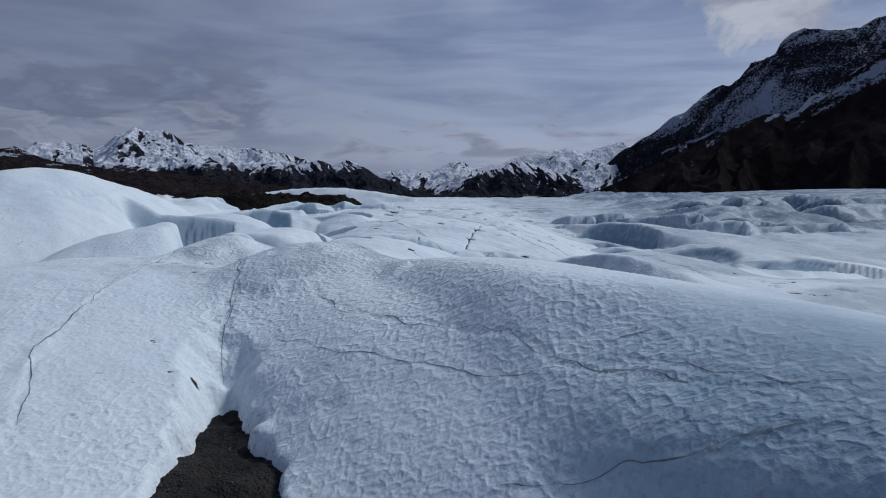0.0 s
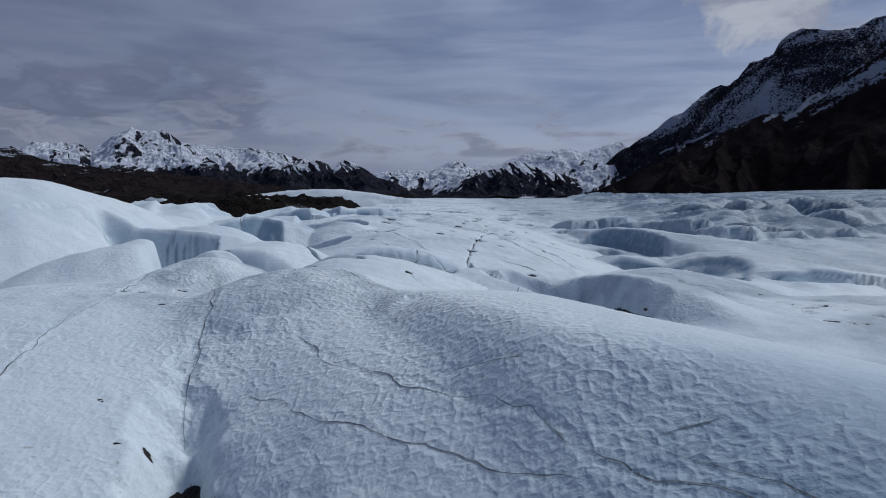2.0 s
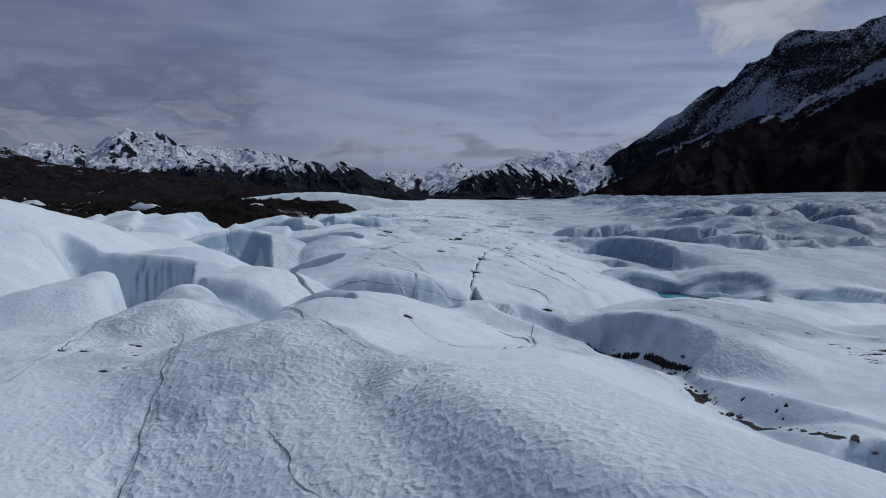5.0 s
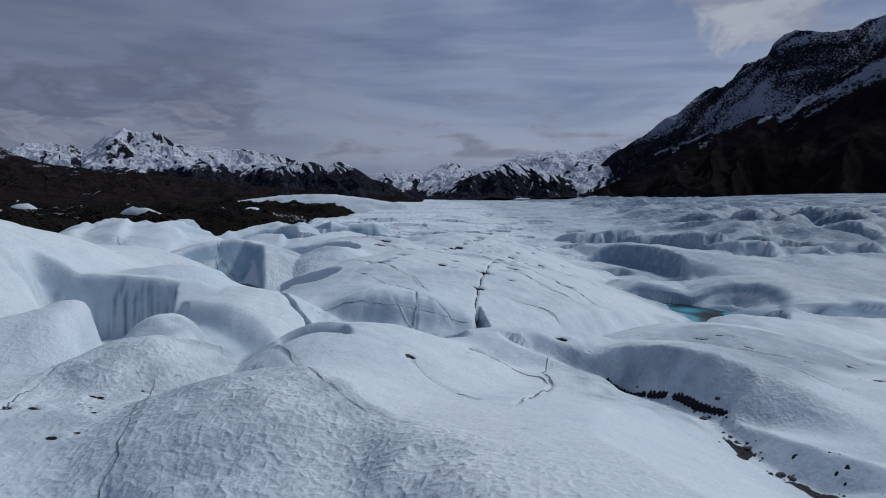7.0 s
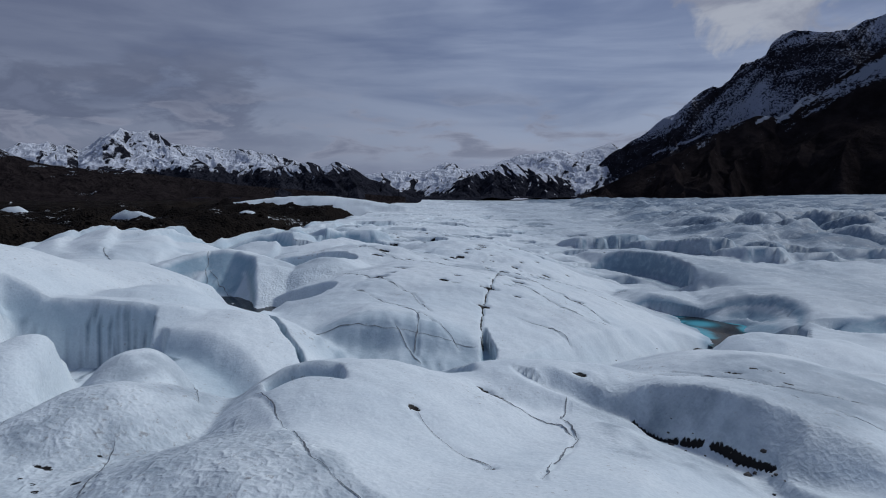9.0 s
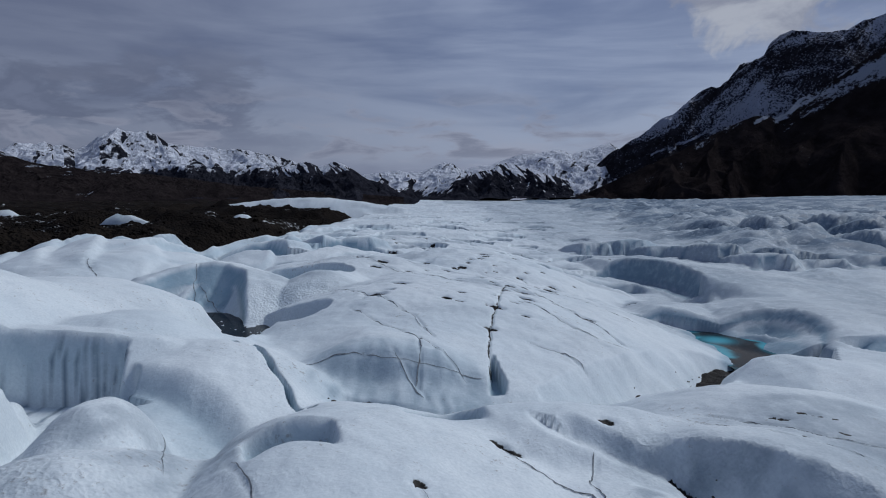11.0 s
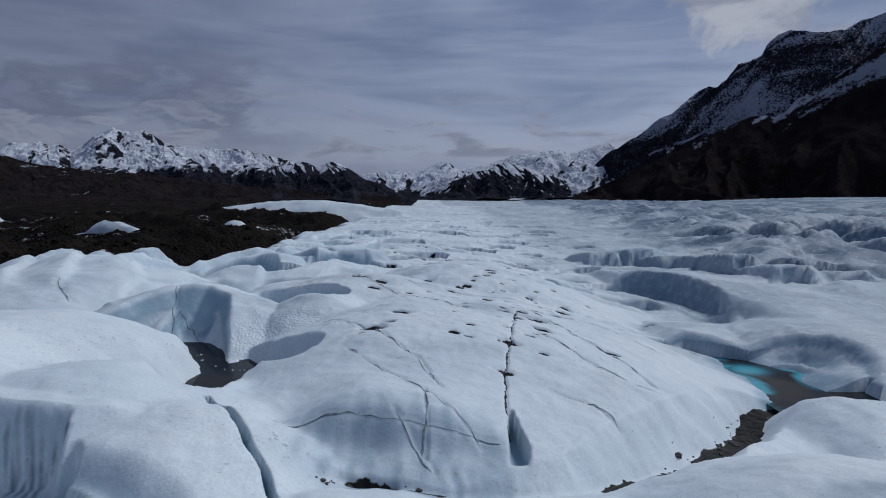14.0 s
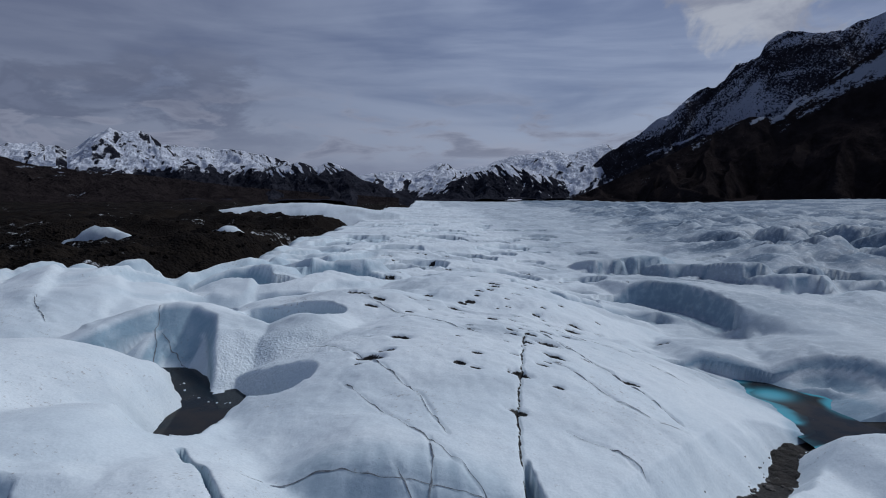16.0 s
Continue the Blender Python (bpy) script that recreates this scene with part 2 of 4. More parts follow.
def along(x, y, *points):
    """Distance to a line through the points, the way along it, and the side."""
    best = np.full(np.shape(x), 1e9)
    way, side = np.zeros(np.shape(x)), np.zeros(np.shape(x))
    run = 0.0
    for (ax, ay), (bx, by) in zip(points, points[1:]):
        dx, dy = bx - ax, by - ay
        length = math.hypot(dx, dy)
        t = np.clip(((x - ax) * dx + (y - ay) * dy) / length ** 2, 0, 1)
        d = np.hypot(x - ax - t * dx, y - ay - t * dy)
        near = d < best
        best = np.where(near, d, best)
        way = np.where(near, run + t * length, way)
        side = np.where(near, np.sign((x - ax) * dy - (y - ay) * dx), side)
        run += length
    return best, way / run, side


# backs of ice: x, y, top, reach on four sides, turn
ICE_BACKS = dict(
    near_ridge=(4.9, 45.2, 18.5, 90.1, 27.6, -64.4, 38.5, 6.2),
    ridge_apron=(2.8, 47, 15.9, 59.7, 30.8, -48.6, 52.4, 13.2),
    ridge_end=(-12.9, 69.0, 18.3, 13.9, 14.7, -0.1, 15.4, 14.0),
    left_slope=(-38.2, 68.4, 16.3, 30.8, 28.5, -55.0, 27.0, 28.5),
    left_back=(-43.0, 92.5, 18.6, 9.0, 7.5, 38.7, 14.5, 11.9),
    rough_hump=(-28.0, 81.3, 17.9, 14.0, 7.7, 59.1, 12.4, 7.3),
    great_mound=(-72, 114, 28, 15, 26, 0, 9, 17.5),
    split_block=(-29.5, 118, 17.0, 13, 11, 0, 14, 21),
    bright_dome=(-12.9, 87.2, 17.7, 18.5, 20.7, -0.2, 9.0, 19.8),
    bright_rim=(7.1, 102.5, 14.4, 22, 8, 2, 18, 12.2),
    right_hummock=(33.8, 106, 13.3, 22.6, 19, -12.4, 20.2, 28),
    low_sheet=(47.0, 84.8, 11.3, 40.4, 30.7, 0.9, 35.3, 28.6),
    middle_sheet=(9.3, 85.1, 12.7, 13.3, 17.4, 0.3, 16.0, 15.9),
    great_dome=(-8.0, 165.8, 16.5, 30.8, 54.7, -9.5, 24.2, 38.9),
    dome_front=(-11.8, 127.9, 14.6, 19.4, 28.2, -5.2, 13.4, 6.2),
    scooped_block=(-51, 193, 17, 15, 14, -8, 15, 11),
    scooped_side=(-28.0, 187.1, 16.7, 14.0, 20.0, 0.0, 14.0, 14.0),
    far_back_a=(-22.7, 208.4, 17.6, 29.1, 24.4, -0.1, 27.4, 20.0),
    far_back_b=(-53.0, 259.5, 18.4, 31.7, 32.8, 1.6, 23.8, 23.8),
    far_back_c=(5.9, 236.4, 16.0, 26.4, 55.4, -4.3, 30.0, 26.7),
    left_block=(-96, 230, 21.3, 22, 14, 0, 26, 28),
    left_block_b=(-89.0, 249.0, 18.6, 12.0, 10.0, -0.0, 12.0, 10.0),
    scarp=(75.5, 267.7, 8.7, 70.7, 50.8, -72.5, 78.4, 6.0),
    right_sheet=(90.0, 199.8, 6.3, 50.0, 32.8, -1.0, 24.4, 25.8),
    far_right=(149.4, 329.2, 8.2, 66.8, 35.7, -13.2, 100.4, 35.8),
    cliff_top=(-43, 122, 19.2, 15, 20, 0, 20, 12),
    rough_back=(-30.5, 94, 17.6, 5.5, 7, 15, 5.5, 8),
    split_hump=(-40.3, 91, 18.3, 4.5, 6, 30, 8, 9),
    mound_back=(-64, 150, 20.5, 16, 18, 0, 30, 30),
    moraine_cap=(-140, 770, 26, 60, 24, 0, 70, 14),
    ice_fin_a=(-181, 420, 21.8, 11, 2.5, 4, 14, 3),
    ice_fin_b=(-118, 430, 20.6, 9, 5, 0, 9, 5),
    ice_fin_c=(-292, 480, 22.3, 12, 3, 0, 12, 3),
    pool_bank=(60, 150, 6.3, 26, 7, -10, 14, 16),
    left_cone=(-41.2, 94.8, 19.2, 5, 6, 20, 8, 9),
    pool_side=(88, 162, 3.6, 16, 12, 0, 9, 12),
    channel_hump=(24.5, 92.0, 14.5, 20, 13, -47, 17, 6.5),
    far_rise=(700, 1080, 25, 300, 140, 0, 190, 160),
    far_swell=(330, 900, 13, 120, 80, 0, 90, 70),
)

# rims of hollows: from, to, depth, reach, sharpness, bow
SCOOPS_NEAR = (
    (-36.5, 113.5, -19, 101.5, 2.1, 13, 4.0, 0.22), (-17.5, 89.5, -11, 91.5, 2.4, 6, 0.7, 0.3), (-7, 103.5, 1.5, 105, 1.7, 6, 0.7, 0.4),
    (-43, 203, -23, 198, 4.2, 13, 0.8, 0.3), (-66, 220, -46, 216, 3.0, 12, 1.3, 0.3), (-50, 236, -30, 232, 3.0, 12, 1.4, 0.3))
SCOOPS_FAR = (
    (30, 272, 50, 268, 3, 16, 1.5, 0.3),
    (-18, 334, 4, 330, 5, 18, 1.6, 0.3), (-52, 304, -30, 300, 4, 15, 1.6, 0.3), (6, 384, 30, 380, 5.5, 20, 1.6, 0.3), (-34, 402, -6, 400, 6, 20, 1.6, 0.3),
    (40, 424, 64, 420, 5, 20, 1.6, 0.3), (-64, 330, -44, 326, 4, 14, 1.6, 0.3), (-60, 272, -42, 268, 3.0, 12, 1.5, 0.3))
# bowls with a sharp rim: rim line with its crest heights, floor, widths of the wall, how far the floor runs out, fall behind the rim
BOWLS = (
    (((-57.5, 110.0, 16), (-56, 112.2, 18.0), (-54, 113.2, 19.4), (-46.5, 115, 19.2), (-40, 115, 18.6), (-37.6, 115.4, 18), (-36.8, 113, 15.5), (-36.2, 110.5, 12)), (23, 19, 12, 10.4, 10.4, 10.4, 10.4, 10.4), (3, 4, 3.5, 1.9, 1.5, 1.3, 1, 1), 3.0, 0.03),
    (((-72, 178, 13), (-66, 182, 15.5), (-62.5, 186.5, 17), (-58.5, 191.5, 18), (-51.5, 192, 18), (-45.2, 185.5, 17), (-42, 179, 16), (-40.4, 172, 12), (-39.5, 166, 8.5)), 8.2, (6, 8, 11, 13, 12, 7, 4, 3, 2.5), 1.6, 0.03),
    (((61, 283, 4.0), (66, 285.5, 8.0), (72, 284, 9.3), (79.3, 275, 9.5), (82.8, 262, 8.8), (84.2, 252, 7.0), (82.8, 245, 4.5)), 0.3, (3, 4, 4, 4.5, 4.5, 4, 3), 2.5, 0.006),
    (((50, 199, 3.6), (55, 199.5, 5.2), (60, 198, 5.0), (66, 194.5, 3.4), (72, 195, 5.0), (78.5, 194, 6.6), (83, 189.5, 7.0), (85, 183.5, 6.6), (83, 176, 5.2), (78.5, 168.5, 3.2)), 0.75, (4, 6, 6.5, 6, 7, 8.5, 9, 9, 8, 6), 1.0, 0.004),
    (((-70, 250, 13), (-64, 254, 15.6), (-57, 254.5, 16.2), (-51, 251, 14.5)), 10, (3, 3.5, 3.5, 3), 1.5, 0.02),
    (((-40, 268, 14), (-34, 272, 16.4), (-26, 272, 16.6), (-20, 268, 14.5)), 11, (3, 3.5, 3.5, 3), 1.5, 0.02),
    (((25.5, 62.5, 9.6), (28, 64, 10.6), (31, 64.2, 10.9), (34, 62.5, 10.6), (35, 60, 9.6)), 7.9, (1.5, 2.2, 2.6, 2.4, 1.5), 1.2, 0.03),
    (((88, 172, 4), (95, 172.5, 5.5), (102, 168, 5)), 1.5, (4, 6, 4), 1.2, 0.01))
# blue pockets below the upper glacier: ends of the rim, crest, floor
for ax, ay, bx, by, crest, low, bow in ((64.5, 339, 81.5, 338, 9.6, 3.6, 3), (83, 339, 99, 338, 11.2, 3.4, 4), (93, 326, 108.5, 324, 9.6, 3.6, 3), (105.5, 318, 118.5, 317, 10.2, 3.4, 3),
                                       (114.5, 306, 127.5, 304, 12.2, 3.4, 4), (122, 289, 142, 287, 10.0, 3.2, 4), (149, 293, 165, 291, 7.4, 3.2, 2), (172, 300, 190, 294, 8.5, 3.2, 3), (135, 318, 152, 312, 9.5, 4, 3)):
    rim = []
    for k in range(7):
        u = k / 6
        arch = 1 - (2 * u - 1) ** 2
        rim.append((ax + (bx - ax) * u, ay + (by - ay) * u + bow * arch, low + 0.5 + (crest - low - 0.5) * min(1, 2.2 * arch)))
    BOWLS = BOWLS + ((tuple(rim), low, (2.5,) * 7, 2.0, 0.012),)
# pockets and small cliffs strewn over the upper glacier
rng_ice = random.Random(12)
POCKETS = []
for number in range(150):
    if number < 70:
        px_, py_ = rng_ice.uniform(70, 340), 300 + 420 * rng_ice.random() ** 1.5
        deep_, half_ = rng_ice.uniform(2.5, 6.5), rng_ice.uniform(5, 16)
        px_ += 0.35 * (py_ - 300)
    else:
        px_, py_ = rng_ice.uniform(-70, 90), 250 + 420 * rng_ice.random() ** 1.4
        deep_, half_ = rng_ice.uniform(1.4, 4.6), rng_ice.uniform(3, 11)
    lean_ = rng_ice.uniform(-0.75, 0.25)
    half_ *= 0.6 + py_ / 700
    POCKETS.append((px_ - half_, py_ - lean_ * half_, px_ + half_, py_ + lean_ * half_, deep_, half_ * rng_ice.uniform(1.1, 2.0), rng_ice.uniform(0.8, 1.8), rng_ice.uniform(0.15, 0.5)))
# width, depth, darkness, then the line
CRACKS = (
    (0.26, 0.06, 0.5, (14.7, 20.7), (13.0, 21.4), (11.5, 22.2), (9.4, 23.4), (7.3, 25.0), (4.3, 26.8), (1.9, 27.5)),
    (0.26, 0.06, 0.5, (15.8, 22.5), (13.8, 24.7), (11.8, 27.9), (9.6, 30.7), (7.3, 32.9)),
    (0.26, 0.06, 0.5, (7.3, 32.9), (9.7, 32.9), (12.0, 32.9)),
    (0.26, 0.06, 0.5, (-13.5, 49.3), (-7.2, 43.5), (-0.8, 38.0), (3.6, 34.0), (6.2, 31.5)),
    (0.27, 0.5, 0.75, (12.5, 181), (8.2, 155.3), (6, 142.7), (4.8, 131.6), (4.8, 127)),
    (0.3, 0.2, 0.5, (-16.7, 149.2), (-11.3, 141.5), (-5, 131.8), (-1.4, 126.5), (1.3, 123)),
    (0.26, 0.2, 0.42, (-5.2, 132.8), (-4.8, 125), (-5.2, 121)),
    (0.26, 0.15, 0.4, (-24, 124), (-16.1, 126.1), (-8.5, 125), (-2.3, 124.3), (3.9, 124)),
    (0.26, 0.2, 0.4, (-8.6, 126.1), (-6.9, 124), (-3.9, 119)),
    (0.35, 0.25, 0.5, (14, 165), (20.5, 153.5), (25, 149), (29, 147)),
    (0.3, 0.25, 0.5, (11.5, 140.2), (13.6, 138.4), (17, 136.9), (19, 133)),
    (0.3, 0.12, 0.6, (-12.4, 58.1), (-7.5, 49.1), (-3.2, 44.9), (1.4, 40.1), (4, 37.1), (5.9, 33.5), (7.7, 31.1), (10.8, 27.6), (13.6, 23.3)),
    (0.28, 0.1, 0.5, (-1.7, 44), (1.2, 42.9), (4.7, 40.2)),
    (0.25, 0.15, 0.5, (-17.5, 86), (-14.5, 80.9), (-9.6, 69.4), (-6.5, 66.5), (-3.7, 63.5)),
    (0.25, 0.15, 0.5, (-28, 99), (-26.5, 96.7), (-23, 89), (-21.8, 85.7)),
    (0.22, 0.15, 0.5, (-4.5, 82.3), (-1.8, 78.4), (1.3, 73.7)),
    (0.25, 0.2, 0.55, (2.2, 95.2), (4.3, 89.9), (8.2, 87.8), (9.1, 84.5), (6, 77), (3.8, 71.3)),
    (0.22, 0.15, 0.5, (11, 96.5), (9, 90.7), (9.1, 84.5)),
    (0.35, 0.3, 0.62, (21, 100.7), (26, 97), (30.9, 93.8), (34.5, 89.3), (39.3, 87.7)),
    (0.3, 0.3, 0.55, (24, 105), (32, 98), (40, 95)),
    (0.26, 0.1, 0.5, (-16.5, 47), (-18.5, 54), (-21, 66), (-25, 78)),
    (0.28, 0.1, 0.55, (-25, 36), (-29.3, 45.2), (-29.8, 53), (-31, 66), (-33, 80), (-36.5, 86)),
    # black gaps under the hummock's edge, their shade coloured in as dirt
    (0.42, 0.4, 1.0, (17.0, 94.6), (18.6, 92.4), (19.6, 91.2)), (0.4, 0.3, 1.0, (19.9, 90.8), (21.2, 89.2)), (0.45, 0.35, 1.0, (21.9, 88.4), (23.4, 86.4), (25.2, 84.2)),
    (0.5, 0.5, 0.55, (-58, 193), (-56.5, 186), (-54.5, 179)), (0.22, 0.1, 0.4, (-56.5, 188), (-52, 184), (-48, 179)),
    (0.35, 0.25, 0.5, (-26, 175), (-14, 158), (-6, 144), (-3, 134)), (0.4, 0.3, 0.55, (16, 186), (22, 172), (27, 160), (30, 150)), (0.35, 0.2, 0.5, (4, 176), (-6, 190), (-20, 208)), (0.35, 0.2, 0.5, (20, 196), (34, 184), (40, 172)),
    (0.5, 0.5, 0.6, (-91, 207), (-89, 203), (-83, 197)))
# height, reach, then the line of a ledge
LEDGES = (
    (0.14, 1.5, (-25, 36), (-29.3, 45.2), (-29.8, 53), (-31, 66), (-33, 80), (-36.5, 86)),)
PITS = (
    (-20.9, 209, 1.6), (-17, 200.5, 0.8), (-9.9, 169.4, 1.0), (-15.7, 205, 0.8), (-0.6, 156.4, 0.6), (1.5, 154.6, 0.5), (2.2, 160.7, 0.5), (10.2, 180.2, 0.8), (13.3, 186.8, 0.7), (16.2, 177.2, 1.4), (15.7, 167.2, 0.9), (14.1, 181.7, 0.7),
    (7.9, 155.5, 0.9), (5.8, 143, 0.7), (26.8, 163.4, 0.7), (36.7, 193.7, 0.8), (42.3, 200.5, 0.8), (51.4, 214.9, 0.8), (12.8, 234.5, 1.0), (17.8, 226.8, 0.9), (18.5, 190.3, 0.9), (22.6, 190.6, 0.9), (29.4, 212, 0.9), (8.1, 163.4, 0.5))
PITS = PITS + (
    (-13.8, 158.6, 1.1), (-11.5, 161, 0.8), (1.2, 206.6, 1.2), (3.5, 212, 1.0), (-4.1, 82.4, 0.3), (1, 73.9, 0.25), (12.9, 100.6, 0.4), (-26, 65.9, 0.25), (-23.9, 71.5, 0.3), (-27.1, 73.9, 0.25), (3.2, 95.4, 0.6), (2.2, 96.2, 0.4),
    (-22.2, 47.9, 0.16), (-18, 45.1, 0.2), (-19.2, 44, 0.16), (51.6, 95, 0.6), (52.8, 97, 0.5), (48, 99, 0.5), (55.5, 92, 0.7), (50, 90, 0.4), (57, 97, 0.6), (-10.5, 118, 0.7), (-8.6, 117.6, 0.6), (-12, 117.8, 0.6))

# holes and grit strewn over the great dome and the right-hand sheet
rng_pit = random.Random(5)
for cx, cy, wide, long, count, small, large in ((0, 196, 24, 26, 34, 0.35, 1.0), (14, 172, 6, 16, 16, 0.3, 0.8), (22, 215, 22, 28, 26, 0.4, 1.1), (46, 84, 5, 9, 26, 0.25, 0.6), (28, 74, 3, 5, 10, 0.1, 0.22),
                                                (-27, 73, 6, 8, 14, 0.12, 0.28), (30, 100, 8, 4, 8, 0.2, 0.4), (10, 280, 50, 40, 40, 0.6, 1.6), (0, 340, 60, 40, 30, 0.8, 2.0)):
    for number in range(count):
        PITS = PITS + ((rng_pit.gauss(cx, 0.5 * wide), rng_pit.gauss(cy, 0.5 * long), small + (large - small) * rng_pit.random() ** 2),)


def floor_level(x, y):
    """The level that the gullies reach down to, and the slow rise of the upper glacier."""
    low = 7.5 - 8.5 * step(15, 42, x) * step(115, 150, y)
    far = step(215, 310, y)
    wx, wy = x + 9 * rough(x, y, 30, 6), y + 9 * rough(x, y, 30, 7)
    # rounded backs with sharp creases between them
    humps = np.sqrt(np.abs(fractal(wx * 0.7, wy * 0.6, 27, 2, 5)) + 0.02)
    small = np.sqrt(np.abs(fractal(wx, wy, 11, 2, 9)) + 0.02)
    wild = step(95, 170, x - 0.12 * (y - 300)) * step(300, 360, y)
    upper = 3.5 + 6.0 * step(60, -20, x) * step(900, 300, y) + 0.0040 * np.clip(y - 300, 0, 880) - 42 * step(1180, 1600, y)
    upper = upper + (2.2 + 7.0 * wild) * humps + (0.3 + 3.2 * wild) * small + 5.0 * step(130, 215, x) * step(560, 380, y) * step(320, 372, y)
    # under the rubble the ice lies low
    upper = upper - 60 * step(-75, -130, x) * step(500, 680, y)
    upper = upper - 14.0 * step(-72, -92, x + 6 * rough(x, y, 40, 3)) * step(235, 262, y)
    return low * (1 - far) + upper * far


def scoop(h, x, y, ax, ay, bx, by, deep, reach, sharp=1.2, bow=0.25):
    """A hollow melted into the ice below a curved rim from a to b; it opens on the right-hand side of the way from a to b."""
    length = math.hypot(bx - ax, by - ay)
    tx, ty = (bx - ax) / length, (by - ay) / length
    part = around(x, y, ((ax, ay), (bx, by)), reach + 3)
    ex, ey = x[part] - (ax + bx) / 2, y[part] - (ay + by) / 2
    u = (ex * tx + ey * ty) / (length / 2)
    v = ex * ty - ey * tx + bow * length / 2 * (1 - u * u)
    amount = step(1.08, 0.86, np.abs(u)) * step(0, sharp, v) * step(reach, reach * 0.2, v)
    out, mask = h.copy(), np.zeros(h.shape)
    out[part] -= deep * amount
    mask[part] = amount
    return out, mask


def bowl(h, x, y, rim, floor, widths, mouth, fall):
    """A bowl melted out of the ice below a sharp rim; it opens on the right-hand side of the way along the rim."""
    line = [point[:2] for point in rim]
    part = around(x, y, line, 32)
    d, way, side = along(x[part], y[part], *line)
    runs = np.cumsum([0] + [math.dist(a, b) for a, b in zip(line, line[1:])])
    crest = np.interp(way, runs / runs[-1], [point[2] for point in rim])
    width = np.interp(way, runs / runs[-1], widths)
    floor = np.interp(way, runs / runs[-1], floor) if isinstance(floor, tuple) else floor
    inner = np.where(side > 0, -d, d)
    before = h[part]
    lifted = np.maximum(before, np.where(inner > -0.3 * width, crest - fall * inner * inner, -99))
    t = np.maximum((inner + width) / width, 0)
    wall = floor + np.maximum(crest - floor, 0.2) * np.where(t < 1, t ** 1.5, 1) + np.maximum(inner, 0) * 2.5 + 0.9 * np.maximum(-inner - mouth * width, 0)
    out, mask = h.copy(), np.zeros(h.shape)
    out[part] = np.minimum(lifted, wall)
    mask[part] = step(0.3, 1.2, lifted - wall) * step(1.15, 0.95, t) * step(0.0, 0.25, t)
    return out, mask


def around(x, y, points, margin):
    px, py = [p[0] for p in points], [p[1] for p in points]
    return (x > min(px) - margin) & (x < max(px) + margin) & (y > min(py) - margin) & (y < max(py) + margin)


def gully(h, x, y, line, levels, half, near, away, blend=0.0):
    """Cut a gully: bed levels along the line, half widths, rise on either side per metre. Gives the height and the distance."""
    part = around(x, y, line, 30)
    d, way, side = along(x[part], y[part], *line)
    bed = np.interp(way, np.linspace(0, 1, len(levels)), levels)
    width = np.interp(way, np.linspace(0, 1, np.size(half)), np.atleast_1d(half))
    rise = [np.interp(way, np.linspace(0, 1, np.size(v)), np.atleast_1d(v)) for v in (near, away)]
    wall = bed + np.maximum(d - width, 0) * np.where(side > 0, *rise)
    out, far = h.copy(), np.full(h.shape, 1e3)
    gap = np.clip(1 - np.abs(h[part] - wall) / blend, 0, 1) if blend else 0.0
    out[part] = np.minimum(h[part], wall) - 0.25 * blend * gap * gap
    far[part] = d
    return out, far


